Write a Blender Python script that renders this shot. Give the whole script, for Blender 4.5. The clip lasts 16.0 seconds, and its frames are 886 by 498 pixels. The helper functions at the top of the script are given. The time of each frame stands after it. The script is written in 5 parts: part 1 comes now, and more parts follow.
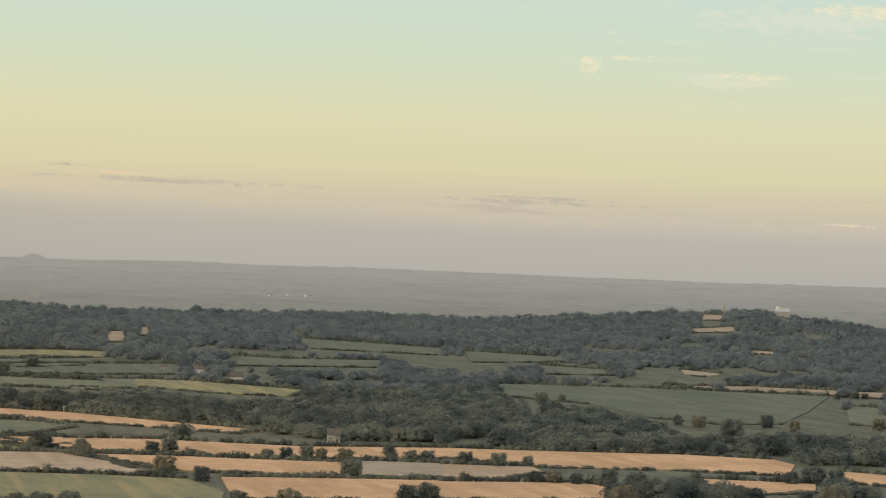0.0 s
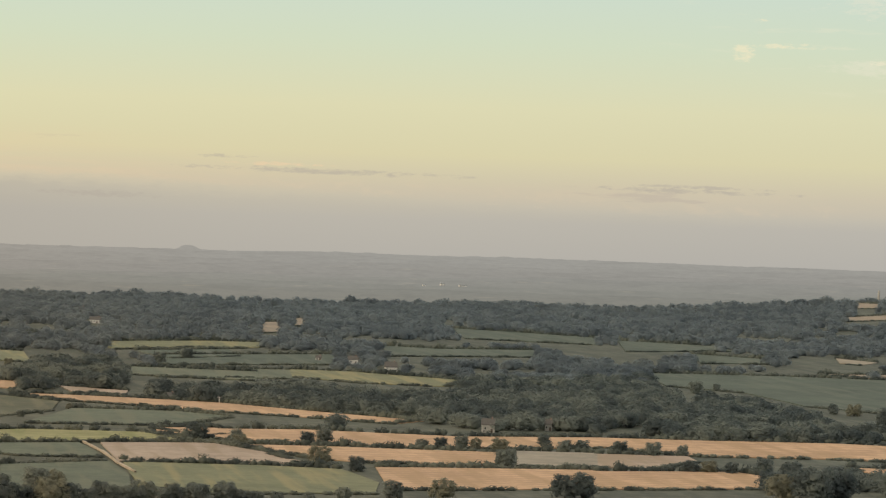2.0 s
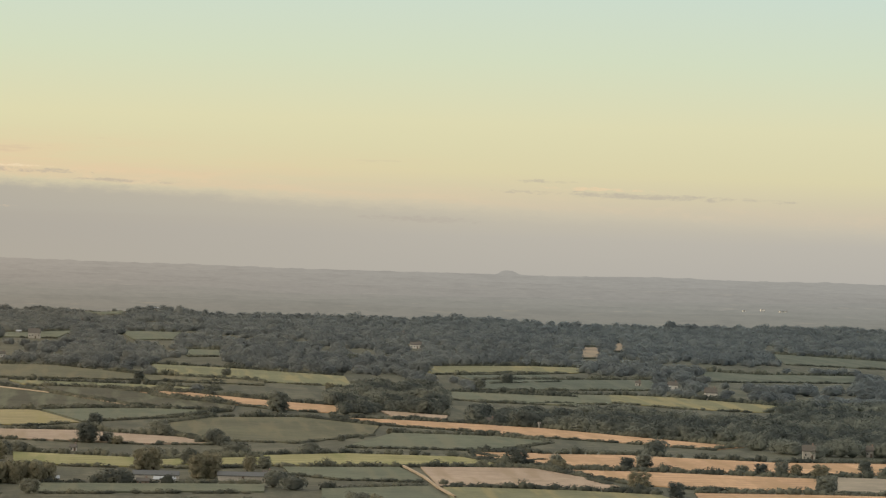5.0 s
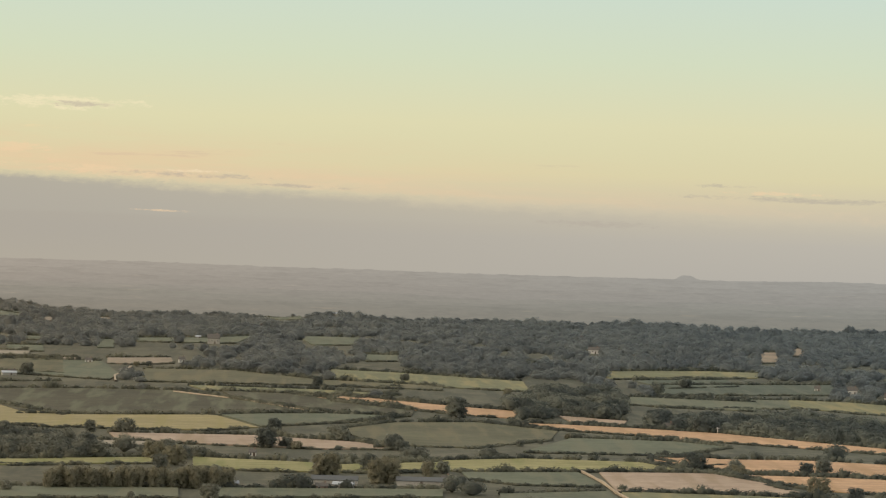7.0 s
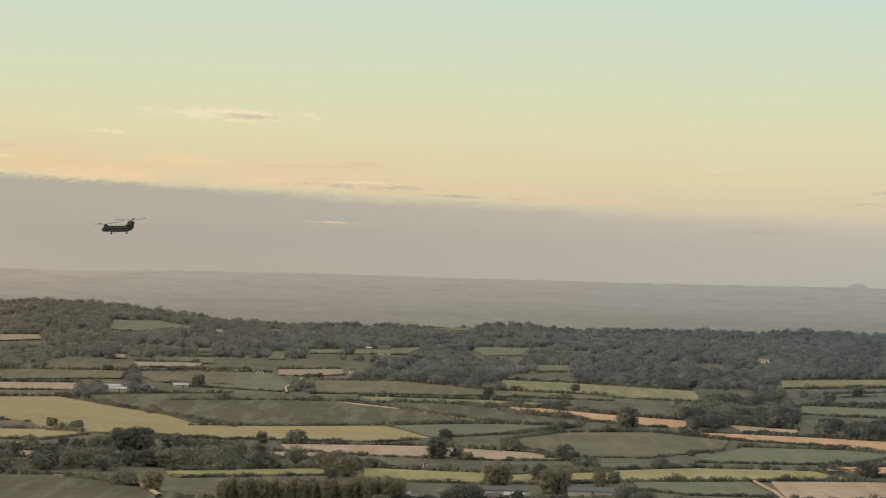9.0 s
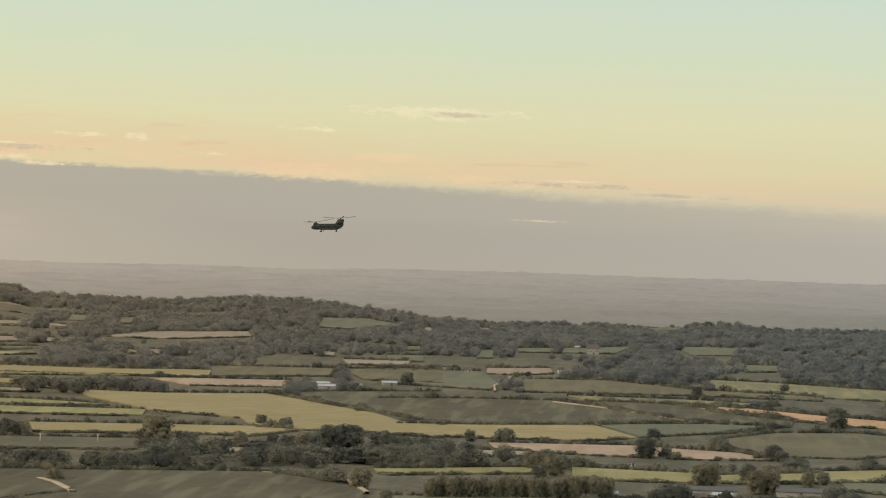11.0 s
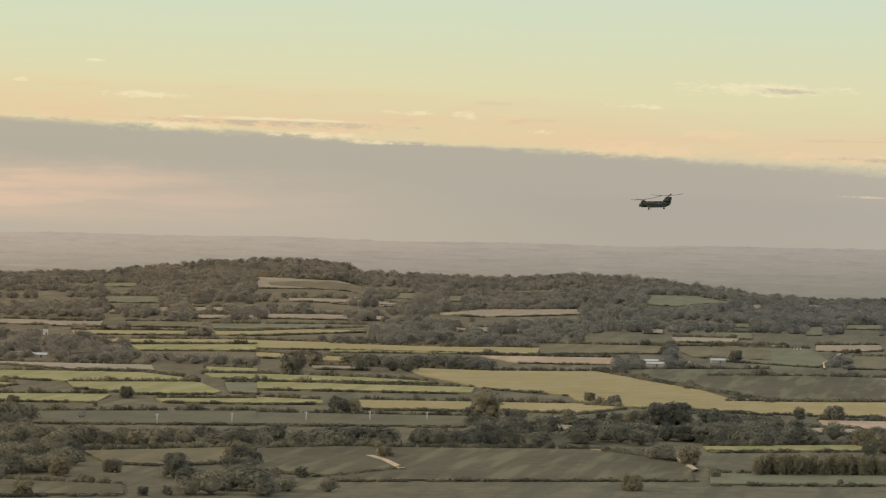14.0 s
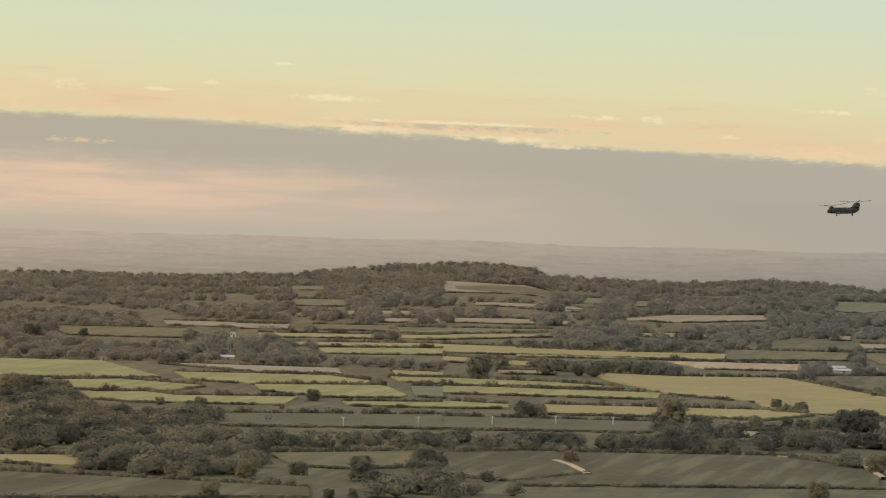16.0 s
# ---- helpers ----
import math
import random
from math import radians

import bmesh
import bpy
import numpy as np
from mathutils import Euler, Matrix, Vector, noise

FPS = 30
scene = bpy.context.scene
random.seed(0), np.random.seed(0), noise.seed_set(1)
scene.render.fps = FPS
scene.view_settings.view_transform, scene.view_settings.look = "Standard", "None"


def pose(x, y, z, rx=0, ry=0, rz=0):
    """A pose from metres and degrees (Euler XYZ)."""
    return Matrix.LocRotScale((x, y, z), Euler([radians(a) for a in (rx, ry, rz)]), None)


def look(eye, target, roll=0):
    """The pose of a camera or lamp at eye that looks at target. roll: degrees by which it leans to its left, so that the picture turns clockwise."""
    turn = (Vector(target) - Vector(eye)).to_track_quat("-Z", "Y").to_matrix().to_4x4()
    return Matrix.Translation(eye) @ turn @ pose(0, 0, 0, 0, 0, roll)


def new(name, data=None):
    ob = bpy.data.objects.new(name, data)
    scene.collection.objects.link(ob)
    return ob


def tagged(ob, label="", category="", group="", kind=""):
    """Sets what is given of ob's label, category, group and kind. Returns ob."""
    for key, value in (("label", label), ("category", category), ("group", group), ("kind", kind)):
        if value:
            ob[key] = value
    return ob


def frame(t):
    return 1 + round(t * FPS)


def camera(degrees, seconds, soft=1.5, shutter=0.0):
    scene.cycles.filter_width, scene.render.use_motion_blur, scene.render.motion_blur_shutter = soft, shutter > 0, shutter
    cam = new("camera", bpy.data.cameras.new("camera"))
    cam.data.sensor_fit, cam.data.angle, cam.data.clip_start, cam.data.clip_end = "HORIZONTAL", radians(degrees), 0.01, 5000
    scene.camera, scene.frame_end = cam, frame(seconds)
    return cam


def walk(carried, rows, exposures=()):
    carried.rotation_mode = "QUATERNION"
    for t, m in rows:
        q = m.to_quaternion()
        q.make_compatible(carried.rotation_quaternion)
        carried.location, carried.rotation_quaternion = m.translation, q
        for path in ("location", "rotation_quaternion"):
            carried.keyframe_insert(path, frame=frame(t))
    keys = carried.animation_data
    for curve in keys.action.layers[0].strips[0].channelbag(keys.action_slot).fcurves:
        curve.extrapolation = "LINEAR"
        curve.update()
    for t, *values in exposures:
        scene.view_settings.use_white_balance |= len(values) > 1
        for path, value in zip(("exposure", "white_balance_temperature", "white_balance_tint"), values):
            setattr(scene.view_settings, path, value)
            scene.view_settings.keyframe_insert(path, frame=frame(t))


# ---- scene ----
H_EYE = 115.0
EYE = (0.0, 0.0, H_EYE)
cam = camera(13.0, 16.0, soft=1.2)
walk(cam, (
    (0.0, pose(*EYE, 90.323, -2.002, -11.464)),
    (0.5, pose(*EYE, 90.321, -1.965, -10.916)),
    (1.0, pose(*EYE, 90.287, -1.871, -10.372)),
    (1.5, pose(*EYE, 90.181, -1.848, -9.854)),
    (2.0, pose(*EYE, 90.100, -1.747, -9.198)),
    (2.5, pose(*EYE, 90.113, -1.679, -8.410)),
    (3.0, pose(*EYE, 90.193, -1.854, -7.572)),
    (3.5, pose(*EYE, 90.314, -1.768, -6.721)),
    (4.0, pose(*EYE, 90.462, -1.747, -5.837)),
    (6.5, pose(*EYE, 90.099, -1.721, -2.664)),
    (7.0, pose(*EYE, 90.330, -1.689, -1.863)),
    (7.5, pose(*EYE, 90.448, -1.680, -1.142)),
    (8.0, pose(*EYE, 90.414, -1.569, -0.549)),
    (8.5, pose(*EYE, 90.422, -1.406, 0.005)),
    (11.0, pose(*EYE, 90.325, -1.601, 3.717)),
    (11.5, pose(*EYE, 90.253, -1.712, 4.499)),
    (12.0, pose(*EYE, 90.210, -1.730, 5.326)),
    (12.5, pose(*EYE, 90.222, -1.837, 6.161)),
    (13.0, pose(*EYE, 90.205, -1.749, 7.009)),
    (13.5, pose(*EYE, 90.042, -1.584, 7.819)),
    (14.0, pose(*EYE, 89.874, -1.351, 8.546)),
    (14.5, pose(*EYE, 89.806, -1.480, 9.240)),
    (15.0, pose(*EYE, 89.812, -1.634, 9.955)),
    (15.5, pose(*EYE, 89.829, -1.711, 10.684)),
    (16.0, pose(*EYE, 89.869, -1.686, 11.301)),
))

# ---- light: low evening sun from the left, hazy sky ----
SUN_BEARING, SUN_HEIGHT = 106.0, 26.0   # degrees to the left of the view's middle, degrees up
sun_data = bpy.data.lights.new("sun", "SUN")
sun_data.energy, sun_data.angle, sun_data.color = 1.82, radians(6.0), (1.0, 0.83, 0.62)
sun = new("sun", sun_data)
sun.matrix_world = look((-1500 * math.sin(radians(SUN_BEARING)), 1500 * math.cos(radians(SUN_BEARING)),
                         1500 * math.tan(radians(SUN_HEIGHT))), (0, 0, 0))
scene.view_settings.exposure = 0.0


class Graph:
    """Short hand for wiring shader nodes."""

    def __init__(self, tree):
        self.tree = tree

    def node(self, kind):
        return self.tree.nodes.new(kind)

    def link(self, a, b):
        self.tree.links.new(a, b)

    def put(self, socket, value):
        if hasattr(value, "is_output"):
            self.link(value, socket)
        else:
            socket.default_value = value

    def math(self, op, a, b=0.0, c=0.0, clamp=False):
        n = self.node("ShaderNodeMath")
        n.operation, n.use_clamp = op, clamp
        for s, v in zip(n.inputs, (a, b, c)):
            self.put(s, v)
        return n.outputs[0]

    def between(self, v, lo, hi, to_lo=0.0, to_hi=1.0, smooth=True):
        n = self.node("ShaderNodeMapRange")
        n.interpolation_type = "SMOOTHSTEP" if smooth else "LINEAR"
        for s, x in zip(n.inputs, (v, lo, hi, to_lo, to_hi)):
            self.put(s, x)
        return n.outputs[0]

    def mix(self, fac, a, b, blend="MIX"):
        n = self.node("ShaderNodeMix")
        n.data_type, n.blend_type = "RGBA", blend
        self.put(n.inputs[0], fac)
        for s, v in ((n.inputs[6], a), (n.inputs[7], b)):
            self.put(s, v if hasattr(v, "is_output") else (*v, 1.0))
        return n.outputs[2]

    def noise(self, vector, scale, detail=3.0, rough=0.55):
        n = self.node("ShaderNodeTexNoise")
        if vector is not None:
            self.link(vector, n.inputs["Vector"])
        n.inputs["Scale"].default_value, n.inputs["Detail"].default_value = scale, detail
        n.inputs["Roughness"].default_value = rough
        return n.outputs[0]

    def ramp(self, fac, stops):
        n = self.node("ShaderNodeValToRGB")
        while len(n.color_ramp.elements) < len(stops):
            n.color_ramp.elements.new(0.5)
        for e, (p, c) in zip(n.color_ramp.elements, stops):
            e.position, e.color = p, (*c, 1.0)
        self.put(n.inputs[0], fac)
        return n.outputs[0]

    def vector(self, x, y, z):
        n = self.node("ShaderNodeCombineXYZ")
        for s, v in zip(n.inputs, (x, y, z)):
            self.put(s, v)
        return n.outputs[0]


def srgb(r, g, b):
    return tuple(((v / 255 + 0.055) / 1.055) ** 2.4 if v > 10 else v / 255 / 12.92 for v in (r, g, b))


world = bpy.data.worlds.new("evening_sky")
world.use_nodes = True
scene.world = world
g = Graph(world.node_tree)
world.node_tree.nodes.clear()
coords = g.node("ShaderNodeTexCoord")
split = g.node("ShaderNodeSeparateXYZ")
g.link(coords.outputs["Generated"], split.inputs[0])
up = g.math("MULTIPLY", g.math("ARCSINE", split.outputs[2]), 57.29578)
left = g.math("MULTIPLY", g.math("ARCTAN2", g.math("MULTIPLY", split.outputs[0], -1.0), split.outputs[1]), 57.29578)
# the clear sky's bands, from the haze on the horizon upwards
# the last band lies above the view, raised brighter as added fill light
bands = g.ramp(g.between(up, -1.0, 7.0, smooth=False), (
    (0.0, srgb(174, 168, 162)), (0.125, srgb(182, 177, 167)), (0.19, srgb(189, 183, 170)), (0.25, srgb(205, 195, 170)),
    (0.31, srgb(218, 210, 170)), (0.40, srgb(221, 217, 178)), (0.52, srgb(211, 220, 192)), (0.66, srgb(203, 219, 205)),
    (1.0, srgb(240, 241, 236))))
warm_side = g.between(left, -16.0, 22.0, smooth=False)
# cloud bank whose top edge falls from the left to the right
streak = g.noise(g.vector(g.math("MULTIPLY", left, 0.16), g.math("MULTIPLY", up, 1.6), 0.0), 2.2, 5.0, 0.6)
fine = g.noise(g.vector(g.math("MULTIPLY", left, 0.9), g.math("MULTIPLY", up, 2.2), 3.0), 2.6, 4.0, 0.6)
edge = g.math("ADD", g.between(left, -12.0, 17.0, 0.70, 1.73, smooth=False), g.math("MULTIPLY", g.math("SUBTRACT", streak, 0.5), 0.20))
rag = g.noise(g.vector(g.math("MULTIPLY", left, 3.2), g.math("MULTIPLY", up, 11.0), 1.0), 1.5, 6.0, 0.72)
edge = g.math("ADD", edge, g.math("MULTIPLY", g.math("SUBTRACT", fine, 0.5), 0.16))
edge = g.math("ADD", edge, g.math("MULTIPLY", g.math("SUBTRACT", rag, 0.5), 0.16))
above = g.math("SUBTRACT", up, edge)
bank = g.math("MULTIPLY", g.between(above, 0.03, g.between(left, -2.0, 8.0, -0.18, -0.09)), g.between(left, -9.0, 6.0, 0.12, 0.86))
bank_colour = g.mix(g.between(above, -0.25, -1.5), srgb(171, 167, 158), g.mix(g.between(left, 5.0, 12.0), srgb(175, 168, 154), srgb(186, 177, 162)))
glow = g.math("MULTIPLY", g.between(left, 8.0, 17.0), g.math("MULTIPLY", g.between(above, -0.45, -0.85), g.between(up, 0.05, 0.5)))
bank_colour = g.mix(g.math("MULTIPLY", glow, g.between(streak, 0.35, 0.6, 0.45, 1.0)), bank_colour, srgb(226, 196, 172))
# a second, lower sheet of cloud with a soft flat top
sheet_top = g.math("ADD", 0.735, g.math("MULTIPLY", g.math("SUBTRACT", streak, 0.5), 0.16))
sheet = g.math("MULTIPLY", g.between(g.math("SUBTRACT", up, sheet_top), 0.02, -0.07), g.between(up, -0.1, 0.5, 0.3, 1.0))
sheet = g.math("MULTIPLY", sheet, g.math("MULTIPLY", g.between(left, -8.0, -2.0), g.between(left, 9.0, 5.0)))
bank_colour = g.mix(g.math("MULTIPLY", sheet, 0.45), bank_colour, srgb(167, 161, 152))
sky = g.mix(bank, bands, bank_colour)
# pink and cream rims and wisps above the bank
rim = g.math("MULTIPLY", g.between(above, -0.05, 0.02), g.between(above, 0.34, 0.04))
rim = g.math("MULTIPLY", rim, g.math("MULTIPLY", g.between(fine, 0.48, 0.66), g.between(left, -4.0, 7.0, 0.1, 0.8)))
sky = g.mix(rim, sky, srgb(238, 209, 172))
wisp = g.noise(g.vector(g.math("MULTIPLY", left, 0.42), g.math("MULTIPLY", up, 3.4), 7.0), 2.0, 5.0, 0.6)
wisps = g.math("MULTIPLY", g.between(wisp, 0.63, 0.76), g.math("MULTIPLY", g.between(above, 0.1, 0.4), g.between(above, 2.0, 0.9)))
sky = g.mix(g.math("MULTIPLY", wisps, g.between(left, -2.0, 8.0, 0.05, 0.6)), sky, srgb(240, 218, 172))
grey = g.math("MULTIPLY", g.between(streak, 0.60, 0.66), g.math("MULTIPLY", g.between(above, 0.05, 0.15), g.between(above, 0.8, 0.4)))
sky = g.mix(g.math("MULTIPLY", grey, 0.35), sky, srgb(176, 166, 158))
high = g.math("MULTIPLY", g.between(wisp, 0.56, 0.70), g.math("MULTIPLY", g.between(left, -11.0, -15.0), g.between(up, 2.2, 3.0)))
sky = g.mix(g.math("MULTIPLY", high, 0.25), sky, srgb(238, 230, 200))
# warm air under the cloud's upper edge
blush = g.math("MULTIPLY", g.math("MULTIPLY", g.between(above, -0.02, 0.10), g.between(above, 0.95, 0.1)), g.between(left, -9.0, 6.0, 0.1, 0.80))
sky = g.mix(g.math("MULTIPLY", blush, g.between(streak, 0.3, 0.65, 0.35, 1.0)), sky, srgb(230, 200, 165))
CLOUD_TONE = {"cream": (srgb(243, 231, 194), 0.68), "grey": (srgb(180, 171, 158), 0.60), "rim": (srgb(246, 226, 192), 0.62),
              "pink": (srgb(238, 208, 170), 0.60), "veil": (srgb(236, 229, 204), 0.40)}
for tone, bearing, height, long, thick_half in (
    ("cream", -13.55, 3.12, 0.17, 0.120), ("cream", -14.25, 3.22, 0.40, 0.045), ("cream", -13.74, 3.60, 0.15, 0.045),
    ("cream", -15.95, 2.99, 0.45, 0.075), ("veil", -15.60, 2.92, 0.80, 0.120), ("veil", -16.60, 3.85, 1.60, 0.260), ("cream", -17.45, 4.02, 0.70, 0.110),
    ("grey", -12.90, 1.115, 0.95, 0.030), ("grey", -12.60, 1.06, 1.50, 0.035), ("rim", -17.40, 0.87, 0.40, 0.025),
    ("grey", -7.40, 1.19, 1.80, 0.045), ("grey", -5.98, 1.37, 0.45, 0.030), ("pink", -6.70, 1.28, 0.90, 0.030), ("grey", -4.16, 0.76, 0.75, 0.060),
    ("cream", 3.85, 2.32, 1.20, 0.090), ("grey", 3.55, 2.30, 0.55, 0.040), ("cream", 5.76, 2.04, 0.45, 0.035),
    ("pink", 4.50, 1.64, 0.60, 0.080), ("pink", 5.80, 1.40, 1.10, 0.130), ("pink", 3.30, 1.36, 0.70, 0.070),
    ("grey", 2.05, 1.31, 1.10, 0.045), ("rim", 1.85, 1.37, 0.55, 0.025), ("pink", 2.35, 0.775, 0.45, 0.018), ("grey", 0.30, 1.19, 0.80, 0.030),
    ("cream", 9.10, 1.86, 0.38, 0.040), ("cream", 8.30, 1.85, 0.20, 0.070), ("cream", 7.12, 1.635, 0.18, 0.040),
    ("rim", 9.45, 1.415, 0.55, 0.028), ("rim", 10.60, 1.52, 0.80, 0.045), ("rim", 12.60, 1.62, 0.90, 0.045),
    ("grey", 10.95, 1.665, 1.75, 0.055), ("cream", 11.30, 1.725, 1.60, 0.025), ("grey", 14.90, 1.62, 1.40, 0.060),
    ("cream", 12.95, 2.045, 0.60, 0.055), ("cream", 13.70, 2.52, 0.15, 0.030), ("cream", 15.50, 2.10, 0.28, 0.035), ("cream", 14.80, 2.22, 0.12, 0.040),
    ("cream", 16.90, 2.13, 0.25, 0.080), ("pink", 16.70, 1.32, 0.45, 0.050),
):
    tilt = g.math("MULTIPLY", g.math("SUBTRACT", left, bearing), 0.012)
    du = g.math("DIVIDE", g.math("SUBTRACT", left, bearing), long)
    dv = g.math("DIVIDE", g.math("SUBTRACT", g.math("SUBTRACT", up, height), tilt), thick_half)
    torn = g.math("ADD", g.math("MULTIPLY", g.math("SUBTRACT", fine, 0.5), 3.4), g.math("MULTIPLY", g.math("SUBTRACT", rag, 0.5), 6.5))
    far_off = g.math("ADD", g.math("ADD", g.math("MULTIPLY", du, du), g.math("MULTIPLY", dv, dv)), torn)
    colour, strength = CLOUD_TONE[tone]
    sky = g.mix(g.math("MULTIPLY", g.between(far_off, 1.3, -0.5), strength), sky, colour)
sky = g.mix(1.0, sky, g.mix(warm_side, (0.985, 1.0, 1.035), (1.05, 1.0, 0.925)), "MULTIPLY")
air = g.node("ShaderNodeTexSky")
air.sky_type, air.sun_disc, air.dust_density = "NISHITA", False, 3.0
air.sun_elevation, air.sun_rotation = radians(SUN_HEIGHT), radians(-SUN_BEARING)
near_bg, high_bg = g.node("ShaderNodeBackground"), g.node("ShaderNodeBackground")
g.link(sky, near_bg.inputs[0])
near_bg.inputs[1].default_value = 1.0
g.link(air.outputs[0], high_bg.inputs[0])
high_bg.inputs[1].default_value = 0.15
both, out = g.node("ShaderNodeMixShader"), g.node("ShaderNodeOutputWorld")
# the raised band is kept up to 50 degrees for more fill from overhead
g.link(g.between(up, 50.0, 90.0), both.inputs[0])
g.link(near_bg.outputs[0], both.inputs[1])
g.link(high_bg.outputs[0], both.inputs[2])
g.link(both.outputs[0], out.inputs[0])


# ---- materials ----
def surface(name, dark, light, patch, grain, rough=0.9, bump=0.3, stripe=0.0, turn=0.0, islands=0.0, per_object=0.0, streaks=None, haze_drift=0.0, clump=0.0, leafy=0.0, vary=1.0):
    """Matt outdoor surface: two scales of mottling, optional drill rows, optional tone per piece."""
    m = bpy.data.materials.new(name)
    m.use_nodes = True
    k = Graph(m.node_tree)
    bsdf = m.node_tree.nodes["Principled BSDF"]
    where = k.node("ShaderNodeNewGeometry").outputs["Position"]
    big = k.noise(where, 1.0 / patch, 4.0)
    small = k.noise(where, 1.0 / grain, 3.0, 0.7)
    middle_size = k.noise(where, 5.0 / patch, 4.0, 0.65)
    fac = k.math("ADD", k.math("MULTIPLY", k.between(big, 0.3, 0.7), 0.42), k.math("MULTIPLY", k.between(small, 0.25, 0.75), 0.25))
    fac = k.math("ADD", fac, k.math("MULTIPLY", k.between(middle_size, 0.32, 0.68), 0.33))
    colour = k.mix(fac, tuple(c * 0.82 for c in dark), tuple(c * 1.05 for c in light))
    if stripe:
        turned = k.node("ShaderNodeMapping")
        turned.inputs["Rotation"].default_value[2] = radians(turn)
        k.link(where, turned.inputs[0])
        rows = k.node("ShaderNodeTexWave")
        rows.bands_direction = "X"
        rows.inputs["Scale"].default_value, rows.inputs["Distortion"].default_value = 0.314 / stripe, 1.5
        rows.inputs["Detail"].default_value, rows.inputs["Detail Scale"].default_value = 3.0, 0.6
        k.link(turned.outputs[0], rows.inputs[0])
        colour = k.mix(k.between(rows.outputs[1], 0.55, 1.0, 0.0, 0.32), colour, tuple(c * 0.62 for c in dark))
    if streaks:
        longer = k.node("ShaderNodeMapping")
        longer.inputs["Rotation"].default_value[2] = radians(turn)
        longer.inputs["Scale"].default_value = (1.0, 0.08, 1.0)
        k.link(where, longer.inputs[0])
        colour = k.mix(k.between(k.noise(longer.outputs[0], 1.0 / 9.0, 3.0), 0.45, 0.66, 0.0, 0.75), colour, streaks)
    if islands:
        tone = k.node("ShaderNodeNewGeometry").outputs["Random Per Island"]
        colour = k.mix(k.math("MULTIPLY", tone, islands), colour, tuple(min(1, c * 1.45) for c in light))
    if per_object:
        tone = k.node("ShaderNodeObjectInfo").outputs["Random"]
        colour = k.mix(k.math("MULTIPLY", tone, per_object), colour, tuple(min(1, c * 1.6) for c in light))
    if clump:      # whole trees and stands of trees differ in tone
        stand = k.noise(where, 1.0 / 70.0, 2.0)
        single = k.noise(where, 1.0 / clump, 1.0)
        shade = k.math("ADD", k.between(stand, 0.35, 0.65, -0.5, 0.5), k.between(single, 0.35, 0.65, -0.5, 0.5))
        colour = k.mix(1.0, colour, k.mix(k.between(shade, -0.8, 0.8, 0.5 - 0.5 * vary, 0.5 + 0.5 * vary), (0.66, 0.69, 0.72), (1.36, 1.31, 1.20)), "MULTIPLY")
    if haze_drift:      # haze tint put into the colour: bluer right, warmer and paler left
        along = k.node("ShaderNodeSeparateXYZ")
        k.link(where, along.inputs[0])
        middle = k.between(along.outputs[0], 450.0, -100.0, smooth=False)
        # dry: how far left a point lies, where the painted haze is warmest
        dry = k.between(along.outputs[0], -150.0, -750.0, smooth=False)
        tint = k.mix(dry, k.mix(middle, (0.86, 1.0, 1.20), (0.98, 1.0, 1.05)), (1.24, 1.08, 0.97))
        colour = k.mix(haze_drift, colour, k.mix(1.0, colour, tint, "MULTIPLY"))
    k.link(colour, bsdf.inputs["Base Color"])
    bsdf.inputs["Roughness"].default_value = rough
    bsdf.inputs["Specular IOR Level"].default_value = 0.15
    if bump:
        b = k.node("ShaderNodeBump")
        b.inputs["Strength"].default_value, b.inputs["Distance"].default_value = bump, grain * 0.3
        k.link(small, b.inputs["Height"])
        k.link(b.outputs[0], bsdf.inputs["Normal"])
    if leafy:      # leaves let part of the light through
        thin, mixed = k.node("ShaderNodeBsdfTranslucent"), k.node("ShaderNodeMixShader")
        k.link(colour, thin.inputs["Color"])
        mixed.inputs[0].default_value = leafy
        k.link(bsdf.outputs[0], mixed.inputs[1])
        k.link(thin.outputs[0], mixed.inputs[2])
        k.link(mixed.outputs[0], m.node_tree.nodes["Material Output"].inputs["Surface"])
    return m


def paint(name, colour, rough=0.6, metal=0.0, wear=0.25, scale=1.5):
    m = bpy.data.materials.new(name)
    m.use_nodes = True
    k = Graph(m.node_tree)
    bsdf = m.node_tree.nodes["Principled BSDF"]
    where = k.node("ShaderNodeTexCoord").outputs["Object"]
    worn = k.noise(where, scale, 5.0, 0.65)
    k.link(k.mix(k.between(worn, 0.35, 0.75, 0.0, wear), colour, tuple(c * 0.45 for c in colour)), bsdf.inputs["Base Color"])
    bsdf.inputs["Roughness"].default_value, bsdf.inputs["Metallic"].default_value = rough, metal
    return m


